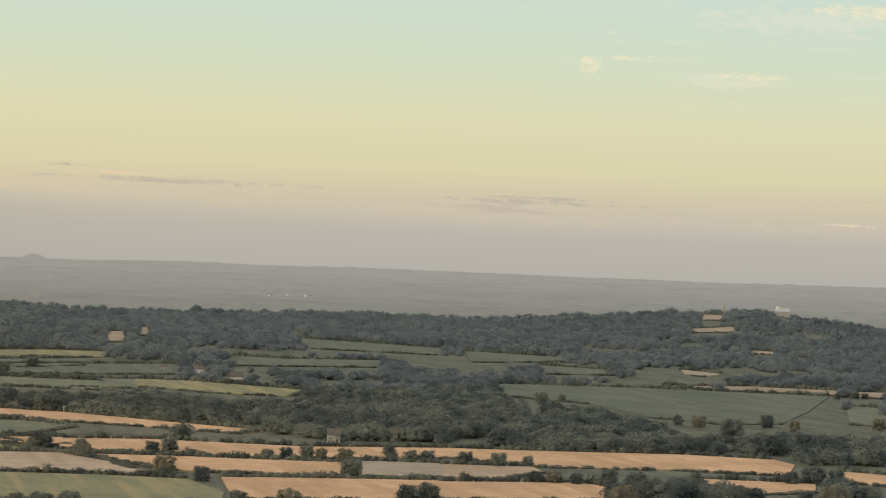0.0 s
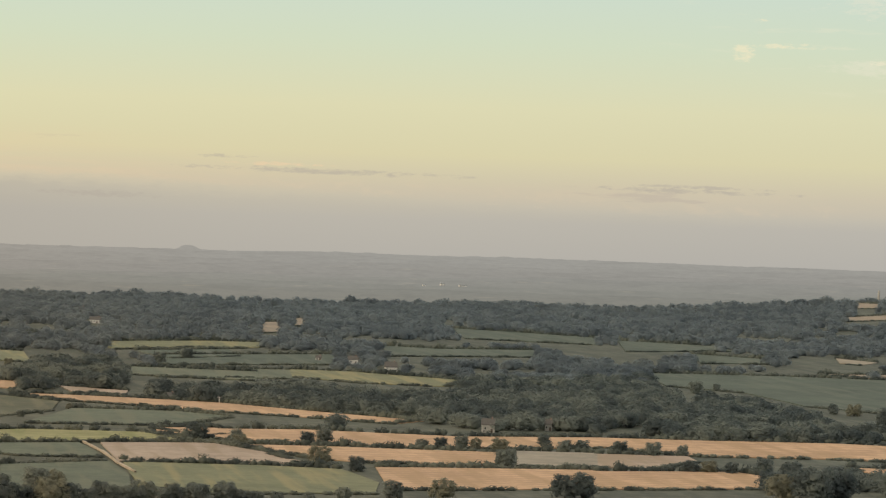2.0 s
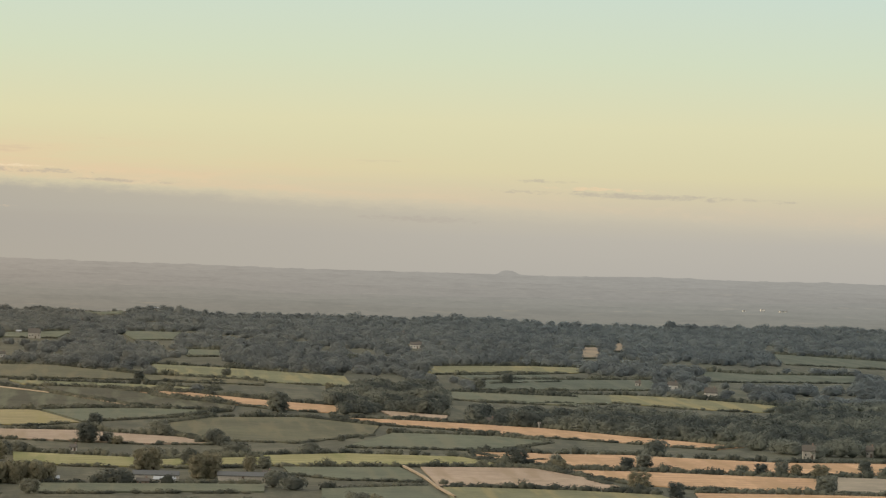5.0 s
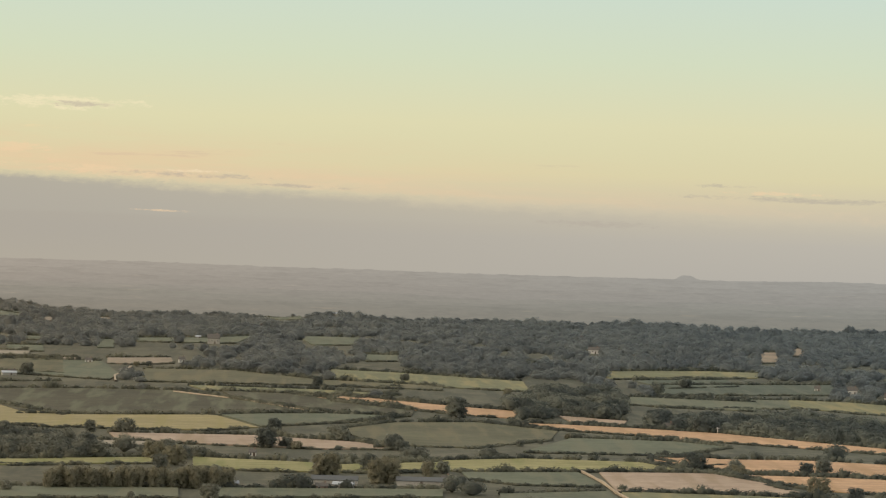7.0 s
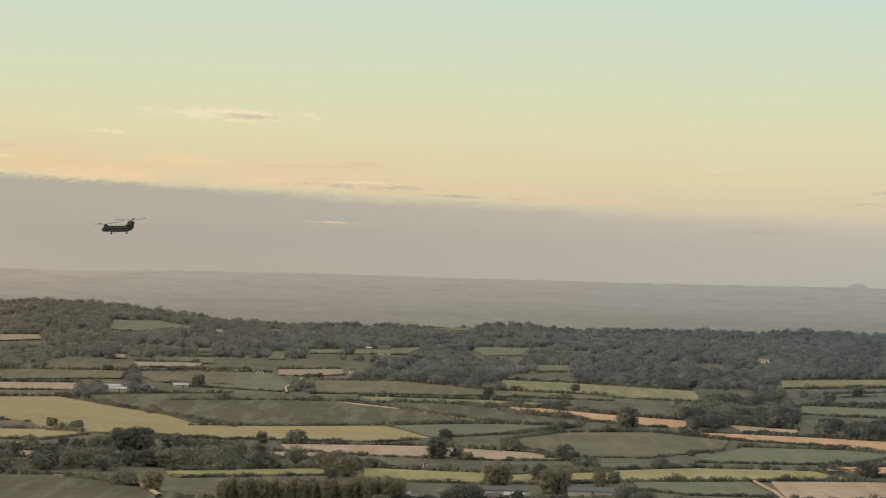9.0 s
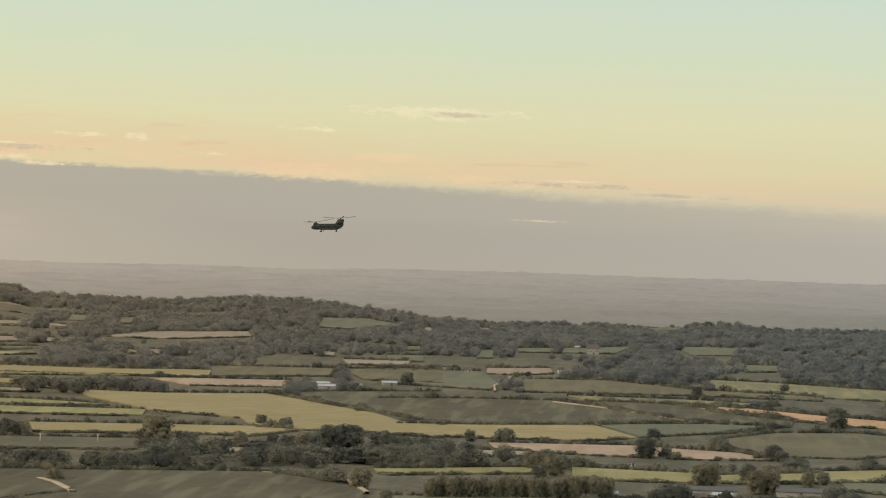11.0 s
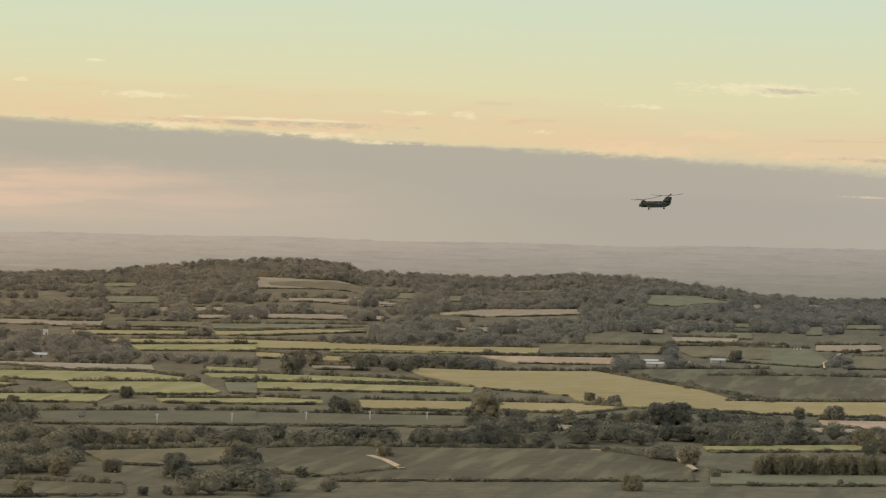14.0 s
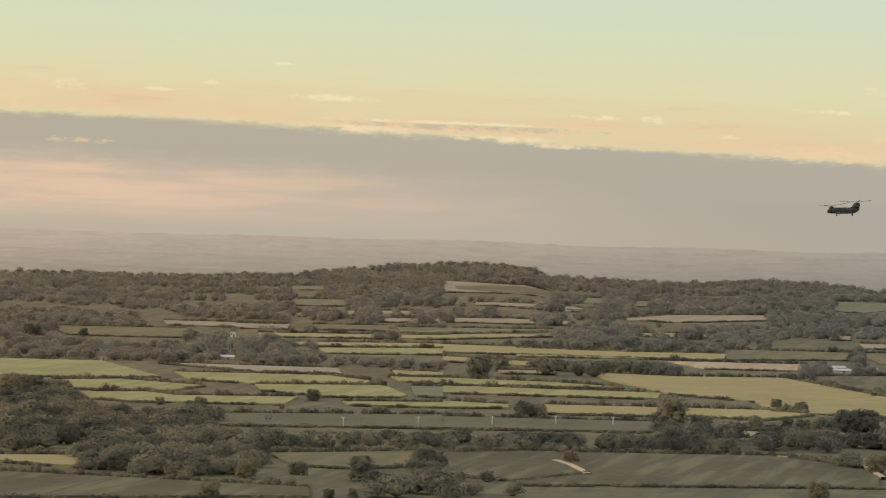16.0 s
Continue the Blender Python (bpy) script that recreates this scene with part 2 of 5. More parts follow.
FIELD_LOOK = {
    "straw": (surface("wheat_stubble", (0.40, 0.255, 0.152), (0.56, 0.36, 0.212), 60, 3, stripe=9, turn=62, streaks=(0.34, 0.22, 0.12)), "golden wheat stubble field with faint drill rows"),
    "pale": (surface("barley_stubble", (0.32, 0.24, 0.175), (0.44, 0.335, 0.245), 50, 3, stripe=7, turn=70, streaks=(0.27, 0.20, 0.13)), "pale pinkish barley stubble field"),
    "greyst": (surface("dry_stubble", (0.25, 0.215, 0.165), (0.34, 0.29, 0.215), 40, 3, stripe=8, turn=66), "dry greyish cut field"),
    # greyer stubble for far fields: the haze before them is put into the colour
    "hazed": (surface("hazed_stubble", (0.235, 0.190, 0.138), (0.315, 0.252, 0.182), 60, 4, streaks=(0.22, 0.18, 0.13), turn=70), "pale cut field far off, greyed by painted haze"),
    "lime": (surface("cut_meadow", (0.24, 0.22, 0.10), (0.31, 0.28, 0.135), 45, 3, stripe=12, turn=80, streaks=(0.18, 0.18, 0.07)), "bright yellow-green mown meadow"),
    "gold": (surface("ripe_meadow", (0.262, 0.216, 0.110), (0.325, 0.268, 0.137), 70, 4, stripe=14, turn=75, streaks=(0.25, 0.21, 0.09)), "golden-green ripe grass field"),
    "grass": (surface("pasture", (0.138, 0.143, 0.083), (0.200, 0.192, 0.108), 40, 3, streaks=(0.26, 0.22, 0.11), turn=75), "green grazed pasture"),
    "dull": (surface("dull_pasture", (0.104, 0.110, 0.072), (0.152, 0.155, 0.098), 60, 4, streaks=(0.155, 0.145, 0.09), turn=70, haze_drift=0.5), "dull green pasture in soft light"),
    "deep": (surface("deep_pasture", (0.076, 0.086, 0.060), (0.112, 0.121, 0.083), 60, 4, streaks=(0.125, 0.125, 0.085), turn=70, haze_drift=0.5), "deep green pasture among woods"),
    "olive": (surface("rough_grass", (0.098, 0.093, 0.054), (0.142, 0.128, 0.074), 55, 4, haze_drift=0.7, streaks=(0.165, 0.135, 0.075), turn=68), "olive rough grassland"),
    "brown": (surface("ploughed_soil", (0.067, 0.060, 0.037), (0.099, 0.086, 0.052), 60, 5, haze_drift=0.7, streaks=(0.14, 0.135, 0.08), turn=72), "dark brown-green worked field"),
    "greyg": (surface("grey_pasture", (0.088, 0.084, 0.056), (0.122, 0.114, 0.074), 50, 4, streaks=(0.13, 0.115, 0.07), turn=75), "grey-green pasture"),
}
GROUND = surface("rough_verge", (0.074, 0.068, 0.044), (0.155, 0.137, 0.085), 35, 5, bump=0.3, haze_drift=1.0, streaks=(0.07, 0.068, 0.045), turn=75)
LEAF = surface("leaf_green", (0.160, 0.161, 0.128), (0.205, 0.200, 0.155), 14, 1.6, bump=0.0, haze_drift=1.0, clump=14, leafy=0.45)
# paler, flatter version of LEAF for far woods: distance haze in its colour
LEAF_FAR = surface("hazed_woodland_leaf", (0.225, 0.228, 0.208), (0.255, 0.255, 0.228), 30, 6.0, bump=0.0, haze_drift=1.0, clump=30, leafy=0.5, vary=0.45)
LEAF_DRY = surface("leaf_olive", (0.205, 0.186, 0.122), (0.275, 0.246, 0.160), 10, 1.2, islands=0.2, bump=0.0, haze_drift=0.5, leafy=0.45)
HEDGE = surface("hedge_leaf", (0.118, 0.116, 0.086), (0.155, 0.149, 0.108), 12, 1.0, islands=0.15, bump=0.0, haze_drift=1.0, clump=12, leafy=0.4)
BARK = surface("bark", (0.05, 0.042, 0.032), (0.10, 0.085, 0.065), 1.2, 0.15, bump=0.6)
TRACK = surface("chalk_track", (0.34, 0.27, 0.19), (0.50, 0.40, 0.29), 8, 1, bump=0.2)


# ---- ground ----
RISE, RIDGE = 0.017439, 4350.0
CREST = ((-18.0, -11.0), (-16.8, -1.6), (-16.1, 5.2), (-15.0, -0.2), (-13.3, -8.0), (-11.8, -15.2), (-10.5, -12.4), (-8.3, -16.8), (-6.6, -18.6), (-5.2, -15.2), (-2.8, -16.5), (-1.2, -18.4), (-0.4, -12.4), (0.5, -18.3), (1.7, -17.2), (3.0, -19.4), (3.8, -16.7), (4.8, -6.9), (5.7, 0.2), (6.7, 1.7), (7.3, -2.0), (8.4, -2.4), (9.0, -1.6), (9.72, -1.4), (9.95, 7.4), (10.4, 10.4), (11.2, 10.8), (12.0, 6.9), (12.7, 1.7), (13.5, -5.2), (15.3, -10.7), (16.5, -10.1), (17.8, -11.0))


def ridge_height(b):
    for (b0, z0), (b1, z1) in zip(CREST, CREST[1:]):
        if b0 <= b <= b1:
            return z0 + (z1 - z0) * (b - b0) / (b1 - b0)
    return -13.5


def ground_height(r, b):
    s = min(1.0, max(0.0, (r - 3000.0) / (RIDGE - 3000.0)))
    z = RISE * r + s * s * (3 - 2 * s) * ridge_height(b)
    if r > RIDGE:
        z -= (r - RIDGE) * 0.25
    hill = H_EYE - 2.0 - 0.092 * r                 # the down on which the camera stands
    return max(z, hill)


def place(b, r, lift=0.0):
    """World point from a bearing (degrees to the left) and a distance."""
    a = radians(b)
    return Vector((-r * math.sin(a), r * math.cos(a), ground_height(r, b) + lift))


def mesh_object(name, verts, faces, material, parent=None, label="", smooth=False):
    me = bpy.data.meshes.new(name)
    me.from_pydata([tuple(v) for v in verts], [], faces)
    me.materials.append(material)
    if smooth:
        me.polygons.foreach_set("use_smooth", [True] * len(me.polygons))
    me.update()
    ob = new(name, me)
    if parent is not None:
        ob.parent = parent
    if label:
        ob["label"] = label
    return ob


def build_ground():
    radii = [2, 60, 150, 300, 500, 700, 850, 950, 1050, 1150]
    while radii[-1] < RIDGE:
        radii.append(min(RIDGE, radii[-1] * 1.018))
    radii += [4380, 4420, 4470]
    bearings = [-180 + 6 * i for i in range(27)] + [-18.9 + 0.3 * i for i in range(127)] + [24 + 6 * i for i in range(26)]
    verts = [place(b, r) for r in radii for b in bearings]
    n = len(bearings)
    faces = [(i * n + j, i * n + (j + 1) % n, (i + 1) * n + (j + 1) % n, (i + 1) * n + j)
             for i in range(len(radii) - 1) for j in range(n)]
    verts.append(place(0, 0))
    faces += [(len(verts) - 1, (j + 1) % n, j) for j in range(n)]
    ob = mesh_object("ground", verts, [f[::-1] for f in faces], GROUND, smooth=True)
    return tagged(ob, "rough green-brown farmland rising to a low ridge", "ground", kind="structure")


build_ground()
OPEN_GROUND = []          # outlines of all fields and groves, as bearing and distance
GROVES = []


def field(kind, *outline):
    """A crop or meadow: a low slab with its own edge on the ground."""
    material, label = FIELD_LOOK[kind]
    OPEN_GROUND.append(np.array(outline))
    bm = bmesh.new()
    ring = []
    for (b0, r0), (b1, r1) in zip(outline, outline[1:] + outline[:1]):
        steps = max(1, int(math.hypot((b1 - b0) * 0.01745 * r0, r1 - r0) / 25))
        for i in range(steps):
            u = i / steps
            w = 0.0 if i == 0 else noise.noise((b0 * 9 + u * 7, r0 * 0.1, 1.7)) * 0.05
            ring.append((b0 + (b1 - b0) * u + w * 0.3, r0 + (r1 - r0) * u + w * 60))
    lift = 0.40 + 0.004 * len(OPEN_GROUND)      # each crop stands a little higher or lower than the next
    top = [bm.verts.new(place(b, r, lift)) for b, r in ring]
    low = [bm.verts.new(place(b, r, -0.6)) for b, r in ring]
    face = bm.faces.new(top)
    if face.normal.z < 0 or face.calc_area() == 0:
        face.normal_update()
    for i in range(len(ring)):
        j = (i + 1) % len(ring)
        bm.faces.new((top[i], top[j], low[j], low[i]))
    bmesh.ops.triangulate(bm, faces=[face])
    bmesh.ops.recalc_face_normals(bm, faces=bm.faces)
    me = bpy.data.meshes.new("field")
    bm.to_mesh(me)
    bm.free()
    me.materials.append(material)
    tagged(new("field", me), label, "field", group="farm fields", kind="structure")


def grove(*outline):
    GROVES.append(np.array(outline))


field("straw", (-5.04, 2030), (-6, 2016), (-7.31, 1966), (-8.99, 1910), (-8.58, 1882), (-7.06, 1918), (-5.8, 1944), (-5.04, 1960))
field("straw", (-5.05, 1798), (-7.22, 1816), (-9.5, 1798), (-11.56, 1822), (-11.56, 1748), (-9.2, 1718), (-7.68, 1722), (-6.06, 1736), (-5.06, 1770))
field("pale", (-5.06, 1696), (-6.22, 1702), (-6.73, 1646), (-7.39, 1594), (-5.07, 1586))
field("straw", (-6.27, 1702), (-7.68, 1704), (-10.07, 1698), (-10.05, 1618), (-8.2, 1614), (-7.44, 1624))
field("greyst", (-10.37, 1712), (-11.56, 1714), (-11.57, 1628), (-10.38, 1622))
field("grass", (-4.57, 1586), (-5.07, 1578), (-6.58, 1578), (-7.8, 1570), (-8.36, 1504), (-8.31, 1452), (-4.89, 1422))
field("straw", (-8.3, 1586), (-11.57, 1608), (-11.58, 1506), (-8.51, 1472))
field("grass", (-5.01, 2788), (-5.91, 2792), (-6.67, 2792), (-6.52, 2700), (-5.01, 2630))
field("deep", (-5.02, 2544), (-7.63, 2630), (-7.64, 2480), (-5.02, 2416))
field("grass", (-6.94, 2400), (-7.85, 2394), (-9.88, 2312), (-9.27, 2248), (-8.05, 2262), (-7.04, 2308))
field("dull", (-5.02, 2382), (-6.99, 2392), (-7.04, 2288), (-5.03, 2266))
field("deep", (-8.34, 2798), (-9.15, 2770), (-10.67, 2802), (-10.58, 2682), (-8.44, 2632))
field("deep", (-9.34, 3214), (-11.5, 3076), (-11.51, 2934), (-9.55, 2978))
field("hazed", (-6.53, 3238), (-6.84, 3264), (-6.87, 2992), (-6.56, 2966))
field("hazed", (-7.03, 3466), (-7.19, 3482), (-7.19, 3156), (-7.05, 3148))
field("straw", (-11.56, 1822), (-13.08, 1824), (-15.11, 1836), (-16.42, 1824), (-16.73, 1792), (-16.63, 1720), (-15.12, 1728), (-13.09, 1716), (-11.56, 1760))
field("pale", (-11.56, 1708), (-12.88, 1712), (-13.04, 1682), (-12.38, 1630), (-11.57, 1628))
field("straw", (-11.57, 1602), (-13.6, 1624), (-14.01, 1604), (-13.92, 1536), (-11.58, 1506))
field("straw", (-17.43, 1758), (-18.06, 1746), (-18.07, 1678), (-17.44, 1690))
field("straw", (-15.22, 1674), (-17.04, 1672), (-17.04, 1620), (-16.14, 1596))
field("deep", (-12.13, 2496), (-14.36, 2508), (-17.2, 2488), (-16.9, 2282), (-16.5, 2140), (-15.6, 2116), (-14.58, 2160), (-13.66, 2288), (-12.54, 2338))
field("dull", (-17.45, 2362), (-18.03, 2360), (-18.04, 2146), (-17.51, 2168))
field("hazed", (-14.77, 2558), (-16.08, 2586), (-17.39, 2570), (-17.35, 2504), (-16.09, 2496))
field("hazed", (-17.59, 2562), (-18.02, 2568), (-18.02, 2480), (-17.65, 2496))
field("deep", (-11.81, 3030), (-13.18, 2978), (-13.54, 2896), (-11.92, 2824))
field("deep", (-12.88, 2816), (-14.05, 2764), (-14.16, 2694), (-13.04, 2666))
field("greyst", (-15.01, 2822), (-15.62, 2770), (-15.37, 2720), (-15.07, 2742))
field("hazed", (-15.96, 3264), (-17.02, 3224), (-16.97, 3186), (-16.07, 3186))
field("hazed", (-15.29, 4310), (-15.62, 4240), (-15.59, 4074), (-15.3, 4094))
field("hazed", (-15.14, 3808), (-15.85, 3850), (-15.8, 3704), (-15.15, 3680))
field("grass", (-0.26, 2638), (-1.27, 2614), (-3.09, 2540), (-3.2, 2402), (-1.78, 2434), (-0.27, 2404))
field("straw", (-0.28, 2302), (-1.18, 2244), (-1.99, 2210), (-1.99, 2128), (-1.19, 2176), (-0.28, 2224))
field("straw", (-2.22, 2196), (-3.03, 2170), (-2.96, 2098), (-2.22, 2118))
field("olive", (-0.28, 2214), (-1.49, 2140), (-1.09, 2070), (-0.29, 2010))
field("olive", (-0.39, 1950), (-1.19, 2024), (-2.45, 2046), (-3.62, 1988), (-3.52, 1914), (-2.41, 1834), (-0.95, 1840))
field("pale", (-0.3, 1874), (-1.15, 1818), (-0.9, 1806), (-0.3, 1802))
field("dull", (-3.83, 1932), (-5.35, 1930), (-6.16, 1900), (-5.35, 1822), (-3.12, 1814))
field("straw", (-2.91, 2054), (-3.82, 2048), (-5.34, 2026), (-5.35, 1964), (-3.82, 1998))
field("pale", (-3.61, 2136), (-4.63, 2104), (-4.58, 2068), (-3.82, 2080))
field("lime", (-0.41, 1686), (-1.97, 1736), (-3.13, 1764), (-4.85, 1764), (-5.51, 1716), (-3.94, 1692), (-2.07, 1672), (-0.41, 1644))
field("dull", (-2.22, 1664), (-3.94, 1684), (-4.3, 1604), (-3.09, 1602), (-2.33, 1624))
field("pale", (-4.25, 1688), (-5.87, 1704), (-6.81, 1646), (-6.82, 1594), (-5.27, 1586), (-4.51, 1578))
field("straw", (-4.95, 1802), (-5.96, 1808), (-6.02, 1768), (-5.66, 1756))
field("grass", (-4.1, 2730), (-4.71, 2752), (-5.92, 2794), (-5.72, 2690), (-4.41, 2614))
field("deep", (-4.71, 2602), (-6.08, 2658), (-6.24, 2558), (-5.22, 2502))
field("dull", (-4.67, 2374), (-6.55, 2356), (-6.5, 2254), (-5.33, 2266), (-4.62, 2288))
field("dull", (-0.73, 2898), (-1.24, 2918), (-1.21, 2810), (-0.76, 2794))
field("gold", (4.57, 2056), (4.31, 2010), (3.09, 2020), (1.44, 2048), (0.79, 1948), (1.59, 1912), (2.98, 1910), (4.57, 1928))
field("pale", (2.97, 1872), (0.84, 1880), (-0.77, 1846), (-1.2, 1806), (-0.23, 1794), (1.37, 1804), (2.86, 1820))
field("greyst", (3.13, 1812), (2.33, 1812), (2.44, 1780), (3.13, 1776))
field("brown", (4.58, 2262), (3.26, 2290), (2.03, 2294), (-0.06, 2096), (1.38, 2048), (2.98, 2042), (4.26, 2034), (4.57, 2074))
field("olive", (2.47, 2570), (1.19, 2580), (-0.04, 2484), (-1.91, 2436), (-1.91, 2388), (0.01, 2410), (1.61, 2402), (2.52, 2396))
field("dull", (4.6, 2678), (3.11, 2664), (2.84, 2484), (3, 2408), (4.59, 2464))
field("hazed", (3.03, 2724), (2.1, 2754), (2.05, 2666), (2.58, 2634), (3.03, 2638))
field("hazed", (4.6, 2700), (3.46, 2712), (3.46, 2670), (4.6, 2650))
field("grass", (1.82, 2362), (0.01, 2350), (-1.28, 2318), (-0.75, 2264), (0.06, 2296), (1.61, 2312))
field("brown", (1.34, 2302), (0.33, 2290), (-1.5, 2150), (-1.45, 2086), (-0.11, 2122), (1.18, 2238))
field("dull", (1.38, 2058), (-0.22, 2088), (-1.4, 2086), (-0.76, 2028), (0.31, 1978), (0.74, 1956))
field("straw", (0.33, 2290), (-0.75, 2272), (-1.92, 2208), (-1.92, 2140), (-1.29, 2156), (-0.21, 2240))
field("lime", (4.55, 1674), (2.32, 1704), (2.32, 1670), (4.55, 1636))
field("lime", (1.74, 1712), (-0.03, 1696), (-0.03, 1640), (1.73, 1642))
field("lime", (-0.4, 1690), (-1.95, 1722), (-1.95, 1664), (-0.4, 1640))
field("dull", (4.54, 1516), (1.94, 1528), (1.93, 1484), (4.53, 1462))
field("dull", (1.35, 1534), (-1.96, 1558), (-1.96, 1520), (1.35, 1488))
field("dull", (2.75, 3124), (1.63, 3182), (0.88, 3294), (1.15, 3064), (2.59, 3044))
field("dull", (0.89, 4350), (0.2, 4350), (0.2, 4222), (0.79, 4280))
field("gold", (9.11, 2274), (7.78, 2260), (6.23, 2282), (5.37, 2178), (3.65, 2004), (3.65, 1906), (4.82, 1932), (6.43, 1948), (6.65, 2030), (7.93, 2078), (8.84, 2198))
field("lime", (10.17, 2562), (8.58, 2548), (7.15, 2570), (7.14, 2482), (8.58, 2468), (10.17, 2450))
field("olive", (7.12, 2642), (5.22, 2650), (5.27, 2540), (7.09, 2494))
field("pale", (7.99, 2446), (5.91, 2458), (6.02, 2374), (7.41, 2366))
field("gold", (7.66, 1950), (6.43, 1954), (5.79, 1932), (6.48, 1878), (7.65, 1890))
field("greyst", (7.35, 1786), (5.78, 1798), (5.78, 1762), (7.16, 1750))
field("greyst", (5.46, 1802), (4.82, 1804), (4.81, 1778), (5.46, 1770))
field("brown", (10.13, 1606), (6.41, 1630), (5.34, 1590), (4.8, 1536), (4.79, 1480), (10.12, 1438))
field("lime", (4.65, 1666), (3.64, 1678), (3.63, 1650), (4.59, 1644))
field("hazed", (8.68, 3144), (7.91, 3282), (6.52, 3330), (6.52, 3212), (7.9, 3110))
field("dull", (9.24, 3688), (8.92, 3698), (8.92, 3522), (9.21, 3530))
field("dull", (8.46, 3652), (8.22, 3666), (8.23, 3496), (8.42, 3488))
field("hazed", (10.19, 3402), (9.19, 3382), (9.29, 3304), (10.19, 3308))
field("hazed", (10.19, 3068), (9.92, 3070), (9.92, 2990), (10.18, 2980))
field("hazed", (8.38, 2882), (8.17, 2868), (8.18, 2816), (8.38, 2822))
field("hazed", (8.02, 2886), (7.82, 2894), (7.82, 2814), (8.01, 2822))
field("hazed", (7.61, 2888), (7.37, 2882), (7.37, 2828), (7.59, 2822))
field("hazed", (5.59, 2936), (5.28, 2934), (5.29, 2864), (5.59, 2868))
field("dull", (5.51, 3798), (4.87, 3962), (4.28, 3910), (5.08, 3528), (5.51, 3518))
field("greyst", (5.15, 2804), (4.16, 2804), (4.21, 2728), (5.06, 2726))
field("olive", (5.17, 2642), (3.68, 2698), (3.67, 2480), (4.84, 2500))
field("brown", (6.02, 2308), (3.67, 2362), (3.66, 2048), (4.29, 2036), (5.1, 2184))
field("lime", (17.75, 2250), (16.26, 2248), (15.41, 2102), (16.15, 2082), (17.74, 2076))
field("lime", (16.94, 2042), (15.99, 2064), (14.76, 2024), (15.29, 1970), (16.68, 1972))
field("lime", (16.57, 1942), (15.61, 1956), (15.18, 1932), (13.37, 1946), (13.58, 1882), (14.75, 1880), (15.82, 1878), (16.41, 1894))
field("lime", (15.19, 2150), (12.95, 2156), (12.31, 2114), (12.41, 2076), (14.02, 2058), (14.98, 2082))
field("lime", (14.01, 2048), (12.09, 2072), (11.76, 1988), (11.87, 1970), (12.94, 1958), (13.91, 2000))
field("greyst", (15.41, 2244), (12.79, 2238), (12.74, 2180), (14.02, 2182))
field("hazed", (15.38, 2852), (13.51, 2852), (13.56, 2772), (15.32, 2778))
field("gold", (13.98, 2686), (11.26, 2726), (11.26, 2668), (13.93, 2630))
field("gold", (13.5, 2566), (13.2, 2564), (13.23, 2522), (13.47, 2520))
field("gold", (13.12, 2566), (11.26, 2594), (11.25, 2546), (13.07, 2516))
field("lime", (13.12, 2484), (11.25, 2524), (11.25, 2444), (12.96, 2420))
field("olive", (17.07, 2710), (15, 2726), (15, 2584), (16.17, 2578), (16.81, 2588))
field("gold", (17.71, 1514), (16.57, 1520), (16.56, 1468), (17.12, 1474), (17.7, 1486))
field("brown", (17.7, 1434), (13.17, 1396), (13.16, 1358), (17.69, 1328))
field("olive", (13.77, 1558), (11.69, 1590), (11.63, 1514), (12.59, 1494), (13.45, 1504))
field("greyg", (14.59, 1800), (11.23, 1834), (11.22, 1742), (12.66, 1732), (14.53, 1724))
field("hazed", (13.45, 3084), (13.3, 3090), (13.31, 3012), (13.45, 3014))
field("hazed", (12.68, 3146), (12.58, 3150), (12.59, 3056), (12.67, 3052))
field("hazed", (12.18, 3162), (12.01, 3168), (12.02, 3092), (12.16, 3094))
field("hazed", (11.92, 3170), (11.69, 3178), (11.7, 3084), (11.91, 3076))
field("gold", (11.26, 2738), (9.55, 2836), (9.6, 2770), (11.26, 2668))
field("lime", (11.99, 2228), (11.24, 2224), (11.24, 2184), (11.93, 2186))
field("lime", (12.01, 2160), (11.24, 2162), (11.24, 2110), (11.88, 2118))
field("dull", (11.71, 2072), (11.24, 2074), (11.23, 1980), (11.66, 1986))
field("lime", (12.72, 1918), (11.23, 1932), (11.23, 1896), (12.62, 1892))
field("hazed", (12.22, 3006), (11.31, 3032), (11.31, 2966), (12.22, 2942))
field("olive", (13.17, 2856), (12.06, 2872), (12.05, 2782), (13.14, 2774))
field("dull", (11.95, 2848), (9.6, 2886), (9.6, 2794), (11.89, 2762))
field("dull", (13.5, 3436), (12.7, 3398), (12.7, 3256), (13.45, 3258))
field("dull", (13.53, 3900), (13.03, 3816), (13.05, 3694), (13.5, 3756))
field("hazed", (9.79, 3066), (9.39, 3066), (9.4, 2992), (9.76, 2992))
field("hazed", (14.28, 2834), (13.54, 2838), (13.55, 2762), (14.28, 2758))
field("lime", (11.63, 2732), (11.15, 2734), (11.15, 2670), (11.6, 2668))
field("hazed", (10.44, 2268), (9.58, 2274), (9.59, 2244), (10.41, 2236))
field("dull", (4.62, 3946), (4.3, 4038), (4.3, 3824), (4.61, 3740))
field("hazed", (4.01, 3900), (3.82, 3978), (3.82, 3778), (3.99, 3702))
field("hazed", (3.21, 4162), (2.97, 4182), (2.98, 3978), (3.19, 3962))
field("dull", (4.37, 3090), (4.02, 3098), (4.03, 3024), (4.35, 3012))
field("dull", (3.2, 3058), (2.93, 3062), (2.95, 2906), (3.18, 2898))
field("dull", (0.27, 3306), (-0.67, 3308), (-0.64, 3104), (0.03, 3072))
field("dull", (-0.73, 2904), (-1.26, 2902), (-1.25, 2804), (-0.76, 2786))
field("dull", (4.5, 2900), (3.97, 2906), (3.97, 2806), (4.49, 2802))
